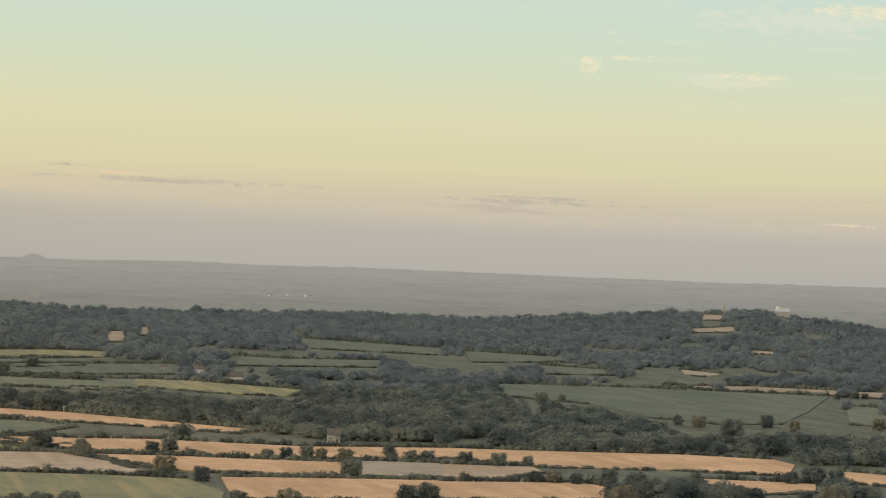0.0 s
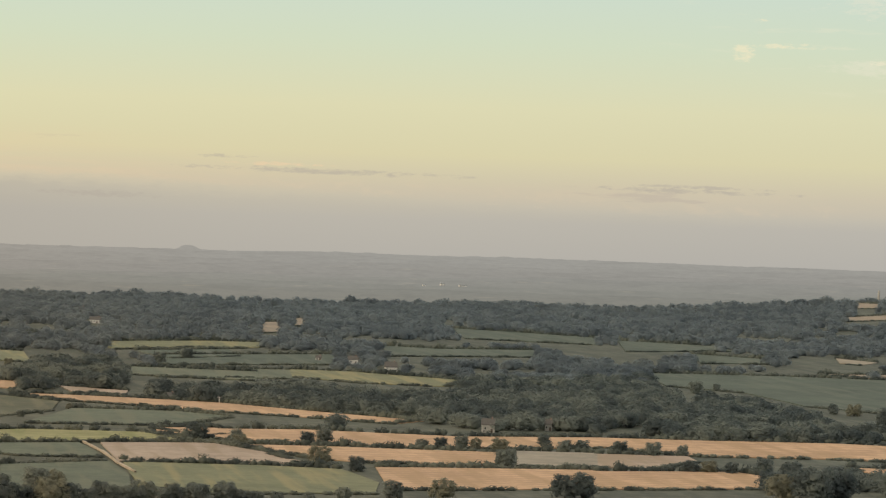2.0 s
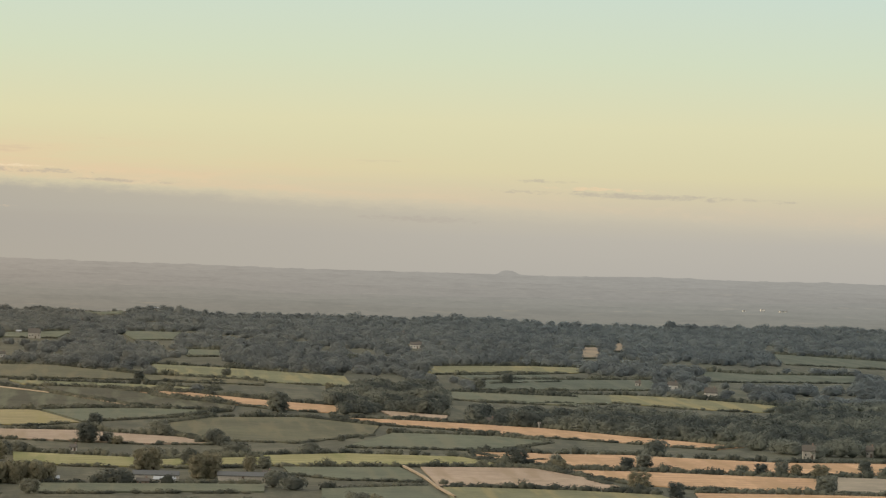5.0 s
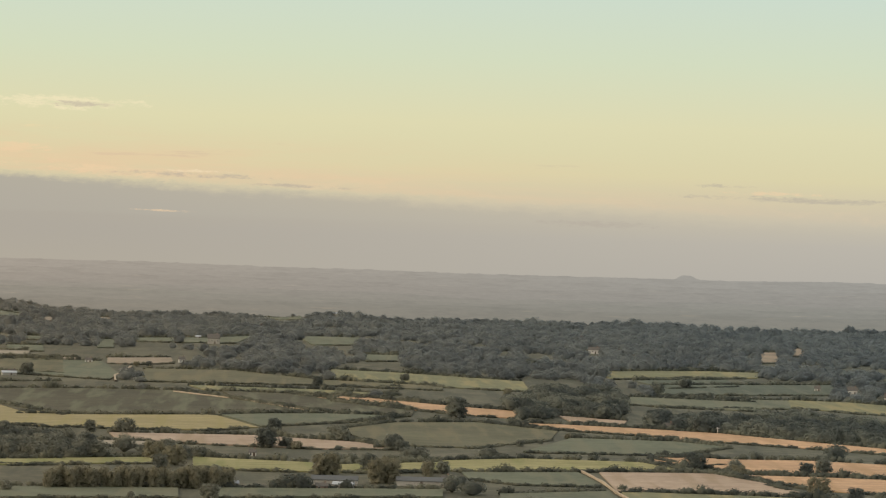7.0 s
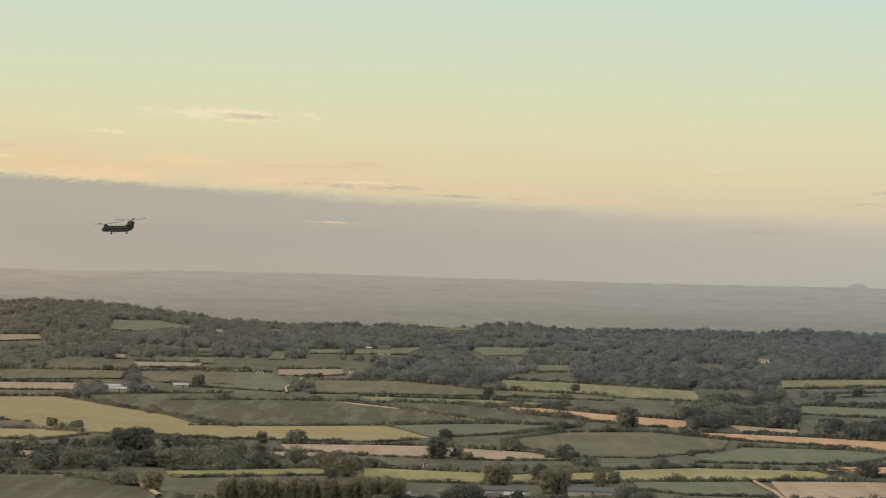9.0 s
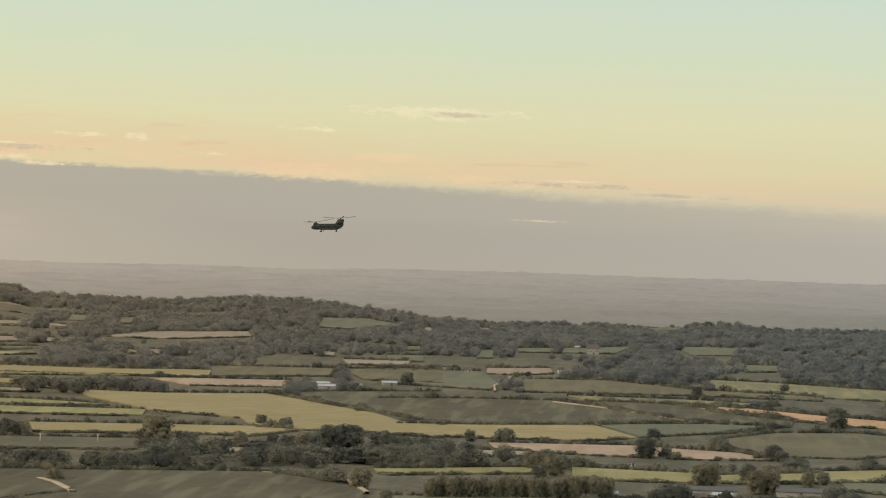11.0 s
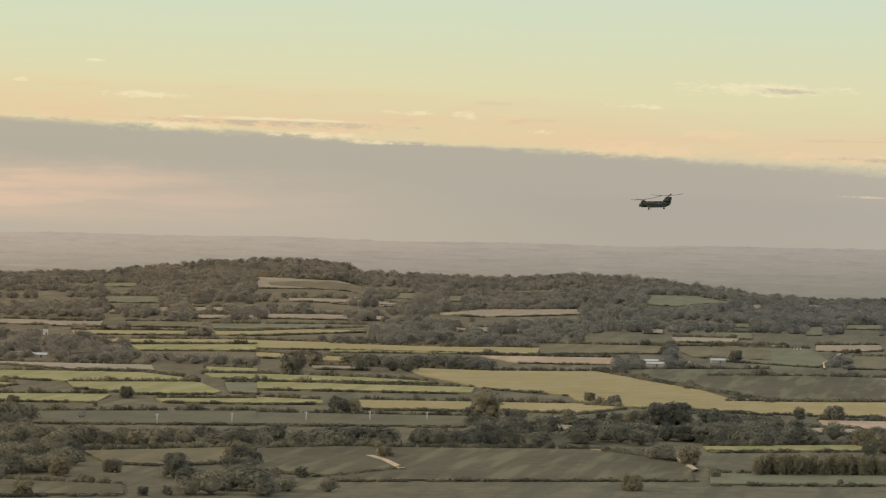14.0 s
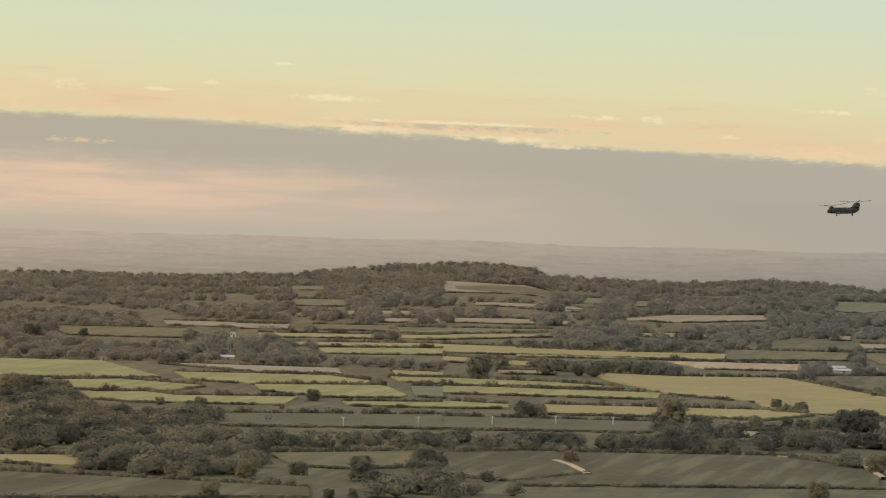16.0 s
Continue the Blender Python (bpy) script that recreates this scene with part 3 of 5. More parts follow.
field("hazed", (11.28, 3840), (10.48, 3800), (9.67, 3848), (9.72, 3618), (11.28, 3584))
field("hazed", (10.79, 3380), (9.24, 3422), (9.24, 3328), (10.79, 3330))
field("hazed", (11.16, 3054), (9.93, 3082), (9.93, 2986), (11.16, 2980))
field("gold", (11.26, 2584), (7.08, 2566), (7.13, 2482), (11.25, 2480))
field("gold", (11.25, 2416), (9.21, 2358), (9.27, 2312), (11.25, 2360))
field("lime", (11.24, 2162), (9.63, 2150), (8.56, 2118), (11.24, 2100))
field("lime", (11.24, 2082), (8.03, 2076), (8.08, 2024), (11.23, 2020))
field("lime", (11.23, 1944), (10.27, 1930), (10.26, 1906), (11.23, 1896))
field("gold", (9.73, 1938), (8.07, 1944), (8.07, 1878), (9.67, 1872))
field("greyg", (11.22, 1820), (8.07, 1828), (8.06, 1756), (11.22, 1742))
field("brown", (11.21, 1586), (9.6, 1616), (9.33, 1598), (9.06, 1504), (10.13, 1456), (11.2, 1480))
field("dull", (-2.8, 1540), (-3.62, 1556), (-4.38, 1572), (-4.68, 1504), (-4.75, 1408), (-2.81, 1396))

grove((-5.03, 2278), (-6.53, 2328), (-7.14, 2232), (-8.97, 2240), (-11.53, 2350), (-11.54, 2086), (-9.59, 2004), (-8.32, 1940), (-6.81, 1972), (-5.04, 2030))
grove((-8.88, 2028), (-9.99, 2154), (-11.53, 2192), (-11.55, 1848), (-9.6, 1840), (-8.99, 1910))
grove((-6.96, 1888), (-7.67, 1886), (-8.99, 1856), (-8.59, 1810), (-7.07, 1824))
grove((-11.53, 2308), (-12.13, 2412), (-12.7, 2260), (-12.82, 1986), (-11.55, 1848))
grove((-12.71, 2046), (-13.67, 2210), (-14.58, 2126), (-15, 1916), (-16.62, 1922), (-16.62, 1868), (-14.09, 1822), (-12.57, 1816), (-12.16, 1886))
grove((-16.62, 1950), (-18.05, 1954), (-18.06, 1782), (-16.78, 1794))
grove((-13.76, 1552), (-15.13, 1600), (-16.04, 1584), (-16.34, 1552), (-13.77, 1516))
grove((-16.54, 1622), (-17.85, 1622), (-17.85, 1570), (-16.54, 1554))
grove((-2.89, 2372), (-4.51, 2404), (-4.63, 2138), (-4.02, 2092), (-3.11, 2090), (-2.8, 2208))
grove((-0.3, 1802), (-1.31, 1802), (-3.02, 1788), (-2.82, 1750), (-0.31, 1718))
grove((-0.97, 1590), (-2.43, 1604), (-2.69, 1532), (-1.23, 1518))
grove((-3.83, 1876), (-4.74, 1838), (-4.75, 1792), (-3.83, 1784))
grove((0.42, 1960), (-0.76, 2046), (-1.93, 2086), (-1.93, 2016), (-0.49, 1914), (0.31, 1902))
grove((4.57, 1914), (3.08, 1890), (3.07, 1756), (4.55, 1692))
grove((3.07, 1756), (-1.94, 1796), (-1.95, 1734), (4.55, 1668))
grove((1.14, 1556), (-0.04, 1568), (-0.04, 1528), (1.14, 1518))
grove((-0.78, 1616), (-1.95, 1610), (-1.96, 1530), (-0.89, 1556))
grove((10.14, 1730), (7.38, 1748), (5.35, 1734), (3.64, 1794), (3.64, 1708), (6.41, 1652), (10.13, 1616))
grove((7, 1668), (6.41, 1642), (6.3, 1600), (6.94, 1626))
grove((6.2, 1622), (4.69, 1576), (4.8, 1558), (6.09, 1592))
grove((6.53, 1878), (3.65, 1876), (3.65, 1848), (6.53, 1804))
grove((17.73, 1882), (16.67, 1840), (14.54, 1788), (14.64, 1712), (13.19, 1694), (11.22, 1706), (11.21, 1606), (13.99, 1586), (15.16, 1596), (16.55, 1582), (17.71, 1532))
grove((16.6, 1552), (15.16, 1596), (13.88, 1548), (13.98, 1446), (15.04, 1430), (16.48, 1436))
grove((17.74, 2070), (17, 2014), (16.56, 1840), (17.73, 1800))
grove((12.1, 1454), (11.2, 1518), (11.19, 1374), (12.36, 1364))
grove((11.22, 1718), (8.01, 1726), (4.72, 1754), (4.71, 1694), (6.94, 1672), (11.21, 1596))
grove((11.2, 1480), (9.05, 1434), (4.69, 1456), (4.69, 1430), (11.19, 1366))
grove((10.45, 2380), (9.37, 2296), (8.09, 2328), (8.09, 2264), (9.63, 2188), (10.44, 2230))


# ---- trees and hedges ----
def icosphere(level):
    bm = bmesh.new()
    bmesh.ops.create_icosphere(bm, subdivisions=level, radius=1.0)
    v = np.array([tuple(x.co) for x in bm.verts])
    f = np.array([[x.index for x in p.verts] for p in bm.faces])
    bm.free()
    return v, f


BALL1, BALL2 = icosphere(1), icosphere(2)
rng = np.random.default_rng(7)


def lump(ball, centre, size, rough):
    v, f = ball
    scale = 1.0 + rough * (rng.random(len(v)) - 0.5)[:, None]
    return v * scale * np.array(size) + np.array(centre), f, v


def leaves(count, middle, spread, size):
    """Small leaf sprays over an egg-shaped shell, thinner underneath."""
    d = rng.normal(size=(count, 3))
    d /= np.linalg.norm(d, axis=1)[:, None]
    d[:, 2] = np.where(d[:, 2] < -0.45, -d[:, 2], d[:, 2])
    c = np.array(middle) + d * np.array(spread) * (0.82 + 0.36 * rng.random((count, 1)))
    a = rng.normal(size=(count, 3))
    a -= 0.8 * (a * d).sum(1)[:, None] * d
    a /= np.linalg.norm(a, axis=1)[:, None]
    b = np.cross(d, a) + 0.35 * rng.normal(size=(count, 3))
    a, b = (q * size * (0.9 + 0.8 * rng.random((count, 1))) for q in (a, b))
    turned = (np.cross(a + b, 1.9 * a - 0.4 * b) * d).sum(1) < 0
    a[turned], b[turned] = b[turned].copy(), a[turned].copy()
    v = np.stack([c - a, c + b, c + a * 0.9 - b * 0.4], 1).reshape(-1, 3)
    return v, np.arange(count * 3).reshape(-1, 3), np.repeat(d + 0.25 * rng.normal(size=d.shape), 3, 0)


def join(pieces):
    """One mesh from many: points, triangles and the way each point of the crown faces."""
    vs, fs, ns, n = [], [], [], 0
    for v, f, facing in pieces:
        vs.append(v)
        fs.append(f + n)
        ns.append(facing)
        n += len(v)
    return np.concatenate(vs), np.concatenate(fs), np.concatenate(ns)


def fast_mesh(name, v, f, facing, material, lift=0.25):
    me = bpy.data.meshes.new(name)
    me.vertices.add(len(v))
    me.vertices.foreach_set("co", np.ascontiguousarray(v, dtype=np.float32).ravel())
    me.loops.add(f.size)
    me.loops.foreach_set("vertex_index", np.ascontiguousarray(f, dtype=np.int32).ravel())
    me.polygons.add(len(f))
    me.polygons.foreach_set("loop_start", np.arange(len(f), dtype=np.int32) * 3)
    me.polygons.foreach_set("use_smooth", np.ones(len(f), dtype=bool))
    me.update(calc_edges=True)
    facing = facing + np.array((0, 0, lift))
    me.normals_split_custom_set_from_vertices(facing / np.linalg.norm(facing, axis=1)[:, None])
    me.materials.append(material)
    return me


def crown_pieces(kind):
    """A crown one unit high, standing on z = 0: clumps of leaf sprays with gaps between them."""
    width, clumps = {"tall": (0.24, 17), "wide": (0.52, 24), "round": (0.42, 21)}[kind]
    out = []
    for i in range(clumps):
        z = 0.06 + 0.80 * (i + rng.random()) / clumps
        reach = width * math.sqrt(max(0.05, 1 - ((z - 0.42) / 0.56) ** 2)) * (0.55 + 0.35 * rng.random())
        a = i * 2.4 + rng.random()
        s = 0.10 + 0.09 * rng.random()
        k = 1.25 if kind == "tall" else 0.85
        at = (reach * math.cos(a), reach * math.sin(a), z)
        out.append(lump(BALL1, at, (s * 0.66, s * 0.66, s * 0.66 * k), 0.5))
        out.append(leaves(80, at, (s * 1.12, s * 1.12, s * 1.12 * k), 0.026))
    out.append(lump(BALL2, (0, 0, 0.40), (width * 0.5, width * 0.5, 0.30), 0.4))
    out.append(leaves(260, (0, 0, 0.44), (width * 0.95, width * 0.95, 0.46), 0.022))
    return join(out)


def trunk_mesh():
    bm = bmesh.new()
    bmesh.ops.create_cone(bm, cap_ends=True, segments=8, radius1=0.045, radius2=0.02, depth=0.5, matrix=Matrix.Translation((0, 0, 0.22)))
    for i in range(5):
        a = i * 1.257
        m = Matrix.Translation((0.08 * math.cos(a), 0.08 * math.sin(a), 0.42)) @ Matrix.Rotation(a, 4, "Z") @ Matrix.Rotation(radians(40), 4, "Y")
        bmesh.ops.create_cone(bm, cap_ends=True, segments=6, radius1=0.016, radius2=0.006, depth=0.26, matrix=m)
    me = bpy.data.meshes.new("trunk")
    bm.to_mesh(me)
    bm.free()
    me.materials.append(BARK)
    return me


TRUNK = trunk_mesh()
CROWNS = {k: [fast_mesh("crown", *crown_pieces(k), mat, 0.7) for mat in (LEAF, LEAF, LEAF_DRY)] for k in ("round", "wide", "tall")}
tree_count = 0


def lone_tree(b, r, height, kind="", dry=None, stretch=1.2):
    global tree_count
    tree_count += 1
    kind = kind or ("wide" if tree_count % 3 else "round")
    pick = (2 if dry else tree_count % 2) if dry is not None else (2 if tree_count % 5 == 0 else tree_count % 2)
    tree = new("tree")
    tree.matrix_world = Matrix.Translation(place(b, r, -0.2)) @ Matrix.Rotation(tree_count * 2.4, 4, "Z") @ Matrix.Diagonal((height * stretch, height * stretch, height, 1))
    for part_name, me in (("trunk", TRUNK), ("crown", CROWNS[kind][pick])):
        o = new(part_name, me)
        o.parent = tree
    words = {"round": "round-crowned", "wide": "broad spreading", "tall": "tall slender"}[kind]
    tone = "dry olive-leaved" if pick == 2 else "dark green"
    tagged(tree, f"{words} {tone} broadleaf tree by a field", "tree", group="field trees")


lone_tree(-2.88, 1364, 8.6, "wide", False)
lone_tree(-3.14, 1368, 7.0, "wide", False)
lone_tree(-3.35, 1376, 6.6, "wide", True)
lone_tree(-3.57, 1368, 10.2, "wide", True)
lone_tree(-3.78, 1372, 8.0, "wide", False)
lone_tree(-4.13, 1372, 6.2, "wide", False)
lone_tree(-4.31, 1376, 8.6, "wide", False)
lone_tree(-4.58, 1376, 7.2, "wide", False)
lone_tree(-4.87, 1380, 8.8, "wide", False)
lone_tree(-5.11, 1380, 6.6, "wide", False)
lone_tree(-5.31, 1384, 7.4, "wide", False)
lone_tree(-5.54, 1384, 6.4, "wide", False)
lone_tree(-5.72, 1384, 7.6, "wide", False)
lone_tree(-6.1, 1388, 7.8, "wide", False)
lone_tree(-6.28, 1388, 6.2, "wide", False)
lone_tree(-6.57, 1392, 5.0, "wide", False)
lone_tree(-6.86, 1396, 4.6, "wide", False)
lone_tree(-7.32, 1392, 4.4, "wide", False)
lone_tree(-7.84, 1424, 4.8, "wide", False)
lone_tree(-7.48, 1608, 7.8)
lone_tree(-8.02, 1564, 6.7)
lone_tree(-10.22, 1614, 8.3)
lone_tree(-5.65, 1736, 8.0)
lone_tree(-6.24, 1712, 6.8)
lone_tree(-6.29, 1698, 5.7)
lone_tree(-7.28, 1718, 6.1)
lone_tree(-7.53, 1730, 7.4)
lone_tree(-9.25, 1718, 5.3)
lone_tree(-9.56, 1722, 6.4)
lone_tree(-9.76, 1720, 5.3)
lone_tree(-8.97, 1714, 4.6)
lone_tree(-7.88, 1716, 3.3)
lone_tree(-5.49, 2514, 7.1)
lone_tree(-5.07, 2426, 7.5)
lone_tree(-10.12, 1704, 6.8)
lone_tree(-10.77, 1748, 6.2)
lone_tree(-11.08, 1718, 5.8)
lone_tree(-11.33, 1722, 5.8)
lone_tree(-8.57, 1432, 7.4)
lone_tree(-9.3, 1438, 8.2)
lone_tree(-11.1, 1458, 9.7)
lone_tree(-11.36, 1460, 10.4)
lone_tree(-6.1, 1416, 6.5)
lone_tree(-5.64, 1412, 6.0)
lone_tree(-5.29, 1416, 5.3)
lone_tree(-11.89, 1720, 6.1)
lone_tree(-12.38, 1710, 6.8)
lone_tree(-12.81, 1716, 5.3)
lone_tree(-12.94, 1618, 5.5)
lone_tree(-13.2, 1618, 5.7)
lone_tree(-13.54, 1616, 5.4)
lone_tree(-14.01, 1624, 6.9)
lone_tree(-14.42, 1600, 7.8)
lone_tree(-14.99, 2094, 5.9)
lone_tree(-15.3, 2082, 7.0)
lone_tree(-12.98, 2268, 7.6)
lone_tree(-13.28, 2310, 4.5)
lone_tree(-15.8, 1992, 10.6)
lone_tree(-16.29, 2100, 7.8)
lone_tree(-16.71, 2078, 6.4)
lone_tree(-17.01, 1672, 8.2)
lone_tree(-17.34, 1676, 6.7)
lone_tree(-16.69, 1666, 5.9)
lone_tree(-14.73, 1476, 14.4)
lone_tree(-14.28, 1488, 10.6)
lone_tree(-15.14, 1490, 12.6)
lone_tree(-15.89, 1526, 9.5)
lone_tree(-16.14, 1530, 8.4)
lone_tree(-16.9, 1544, 6.6)
lone_tree(-17.35, 1538, 10.2)
lone_tree(-17.65, 1552, 8.3)
lone_tree(-17.3, 2454, 4.4)
lone_tree(-17.57, 2474, 4.8)
lone_tree(-17.72, 2478, 4.0)
lone_tree(-17.94, 2110, 7.5)
lone_tree(-17.73, 1890, 8.4)
lone_tree(-16.42, 1862, 9.9)
lone_tree(-16.87, 1872, 10.8)
lone_tree(-1.35, 2502, 5.5)
lone_tree(-2.87, 2364, 4.6)
lone_tree(-2.12, 2096, 12.1)
lone_tree(-1.2, 1838, 6.2)
lone_tree(-1.33, 1802, 5.6)
lone_tree(-0.86, 1660, 8.1)
lone_tree(-1.17, 1652, 7.3)
lone_tree(-1.72, 1658, 5.1)
lone_tree(-1.95, 1656, 5.9)
lone_tree(-3.07, 1860, 3.6)
lone_tree(-3.37, 1884, 2.3)
lone_tree(-3.77, 1932, 3.1)
lone_tree(-5.47, 2520, 6.7)
lone_tree(-0.88, 1416, 6.3)
lone_tree(-1.69, 1422, 6.3)
lone_tree(-3.31, 1428, 8.9)
lone_tree(-3.56, 1438, 7.4)
lone_tree(-2.85, 1432, 5.7)
lone_tree(4.19, 2464, 7.4)
lone_tree(-0.07, 2412, 6.3)
lone_tree(0.55, 1928, 6.8)
lone_tree(0.22, 1792, 4.2)
lone_tree(0.36, 1804, 5.4)
lone_tree(-0.47, 1856, 6.9)
lone_tree(-1.22, 1812, 7.1)
lone_tree(-1.33, 1800, 5.0)
lone_tree(2, 1662, 9.3)
lone_tree(2.21, 1648, 6.2)
lone_tree(1.48, 1486, 6.2)
lone_tree(2.63, 1478, 2.8)
lone_tree(4.46, 1498, 4.5)
lone_tree(2.6, 2610, 3.9)
lone_tree(2.42, 2616, 3.9)
lone_tree(-3.19, 2746, 7.7)
lone_tree(-0.14, 1630, 9.1, "tall", True, 1.3)
lone_tree(-0.32, 1632, 9.5, "tall", True, 1.3)
lone_tree(-0.97, 1588, 10.4, "tall", True, 1.3)
lone_tree(-1.18, 1590, 10.4, "tall", True, 1.3)
lone_tree(-1.74, 1638, 6.9, "tall", True, 1.3)
lone_tree(7.85, 1766, 17.3, "tall", True, 1.3)
lone_tree(7.99, 1766, 9.9)
lone_tree(6.35, 1980, 4.8)
lone_tree(5.96, 1960, 5.5)
lone_tree(5.3, 1798, 11.8)
lone_tree(5, 1802, 12.1)
lone_tree(4.55, 1782, 10.8)
lone_tree(5.62, 1768, 9.9)
lone_tree(6.63, 1786, 8.0)
lone_tree(7.38, 1772, 8.3)
lone_tree(5.94, 1790, 7.0)
lone_tree(9.33, 1562, 5.1)
lone_tree(9.83, 1836, 6.9)
lone_tree(10.01, 1834, 7.7)
lone_tree(4.21, 2456, 7.8)
lone_tree(5.23, 2516, 6.6)
lone_tree(4.91, 2120, 3.2)
lone_tree(4.85, 1554, 8.7)
lone_tree(4.28, 1786, 8.3)
lone_tree(2.74, 1876, 7.9)
lone_tree(3.25, 1882, 6.2)
lone_tree(0.65, 1798, 10.1)
lone_tree(2.3, 1700, 8.7)
lone_tree(2.09, 1728, 7.8)
lone_tree(1.75, 1546, 8.7)
lone_tree(0.43, 1802, 3.4)
lone_tree(1.38, 1592, 6.0)
lone_tree(11.49, 1526, 8.6)
lone_tree(12.42, 1438, 8.7)
lone_tree(10.95, 1450, 4.3)
lone_tree(10.55, 1452, 4.7)
lone_tree(13.32, 1458, 5.7)
lone_tree(14.09, 1436, 8.1)
lone_tree(10.92, 1658, 7.0)
lone_tree(13.14, 1924, 5.8)
lone_tree(12.11, 2068, 3.5)
lone_tree(9.99, 1864, 5.6)
lone_tree(9.83, 1866, 6.1)
lone_tree(9.36, 1564, 4.4)
lone_tree(10.7, 2264, 9.5)
lone_tree(12.4, 1470, 7.6)
lone_tree(11.46, 1506, 8.4)
lone_tree(14.63, 1348, 6.3)
lone_tree(12.87, 1360, 3.6)
lone_tree(12.52, 1362, 3.6)
lone_tree(14.78, 1448, 7.4)
lone_tree(15.34, 1444, 6.1)
lone_tree(13.39, 1460, 4.8)
lone_tree(15.39, 1862, 4.2)
lone_tree(14.8, 1850, 5.5)
lone_tree(13.6, 1854, 2.6)
lone_tree(13.15, 1934, 5.8)
lone_tree(17.57, 1884, 12.7)
lone_tree(17.25, 1888, 12.0)
lone_tree(16.88, 1864, 8.7)
lone_tree(17.28, 2496, 11.7)
lone_tree(16.54, 2568, 6.0)
lone_tree(9.33, 1558, 5.5)
lone_tree(7.96, 1764, 8.2)
lone_tree(7.48, 1812, 6.4)
lone_tree(6.33, 1984, 5.2)
lone_tree(5.97, 1952, 5.5)
lone_tree(5.26, 1862, 7.8)
lone_tree(5.01, 1854, 8.7)
lone_tree(5.61, 1764, 9.1)
lone_tree(6.63, 1826, 6.0)
lone_tree(6.15, 1820, 5.1)
lone_tree(5.67, 1428, 6.7)
lone_tree(10.05, 1852, 7.8)
lone_tree(10.71, 2204, 12.4)


for i in range(27):        # a shelter belt of slender pale-leaved trees
    u = (i + 0.3 * math.sin(i * 5.1)) / 26
    lone_tree(3.84 - 2.63 * u, 1514 + 24 * u + (i % 3) * 2, 7.2 + (i * 13 % 9) * 0.28, "tall", True, 1.05)


# ---- buildings, poles and tracks ----
def part(name, bm, material, parent, label="", smooth=True):
    me = bpy.data.meshes.new(name)
    bmesh.ops.recalc_face_normals(bm, faces=bm.faces)
    bm.to_mesh(me)
    bm.free()
    if smooth:
        me.polygons.foreach_set("use_smooth", [True] * len(me.polygons))
    me.materials.append(material)
    ob = new(name, me)
    ob.parent = parent
    if label:
        ob["label"] = label
    return ob


def loft(sections, sides=16, power=3.2):
    """Rounded-box tube along x. A section: x, middle height, half width, half height."""
    bm = bmesh.new()
    rings = []
    for x, z, w, h in sections:
        ring = []
        for i in range(sides):
            a = 2 * math.pi * (i + 0.5) / sides
            c, s = math.cos(a), math.sin(a)
            ring.append(bm.verts.new((x, w * math.copysign(abs(c) ** (2 / power), c), z + h * math.copysign(abs(s) ** (2 / power), s))))
        rings.append(ring)
    for p, q in zip(rings, rings[1:]):
        for i in range(sides):
            bm.faces.new((p[i], p[(i + 1) % sides], q[(i + 1) % sides], q[i]))
    bm.faces.new(rings[0][::-1])
    bm.faces.new(rings[-1])
    return bm


def bar(a, b, radius, sides=8):
    bm = bmesh.new()
    a, b = Vector(a), Vector(b)
    m = Matrix.Translation((a + b) / 2) @ (b - a).to_track_quat("Z", "Y").to_matrix().to_4x4()
    bmesh.ops.create_cone(bm, cap_ends=True, segments=sides, radius1=radius, radius2=radius, depth=(b - a).length, matrix=m)
    return bm


def box(size, at, bevel=0.03, turn=0.0):
    bm = bmesh.new()
    bmesh.ops.create_cube(bm, size=1.0, matrix=pose(*at, 0, 0, turn) @ Matrix.Diagonal((*size, 1)))
    if bevel:
        bmesh.ops.bevel(bm, geom=list(bm.edges), offset=bevel, segments=2, affect="EDGES")
    return bm


WHITE_WALL = paint("white_limewash", (0.62, 0.58, 0.52), 0.8, 0.0, 0.2, 0.6)
STONE_WALL = paint("pale_stone", (0.36, 0.335, 0.29), 0.9, 0.0, 0.4, 0.8)
BRICK_WALL = paint("brick_wall", (0.27, 0.19, 0.15), 0.9, 0.0, 0.4, 0.8)
TILE_ROOF = paint("brown_tile_roof", (0.115, 0.102, 0.088), 0.85, 0.0, 0.4, 1.2)
SHEET_ROOF = paint("pale_sheet_roof", (0.36, 0.37, 0.38), 0.5, 0.0, 0.25, 0.5)
DARK_ROOF = paint("dark_sheet_roof", (0.062, 0.062, 0.058), 0.6, 0.0, 0.3, 0.5)
PANE = paint("window_pane", (0.03, 0.035, 0.04), 0.1, 0.0, 0.0)
DOOR = paint("plank_door", (0.10, 0.07, 0.05), 0.7)
POST = paint("weathered_post", (0.50, 0.47, 0.42), 0.8)
CLEARINGS = []
LOOKS = {"cottage": (WHITE_WALL, TILE_ROOF, "white cottage with a brown tiled roof among trees"),
         "villa": (WHITE_WALL, TILE_ROOF, "white gabled house by a field"),
         "stone": (STONE_WALL, TILE_ROOF, "small pale stone building at a wood's edge"),
         "brick": (BRICK_WALL, TILE_ROOF, "red brick farm building with a tiled roof"),
         "barn": (STONE_WALL, SHEET_ROOF, "long farm shed with a pale sheet roof"),
         "shed": (STONE_WALL, DARK_ROOF, "large low farm shed with a dark roof")}


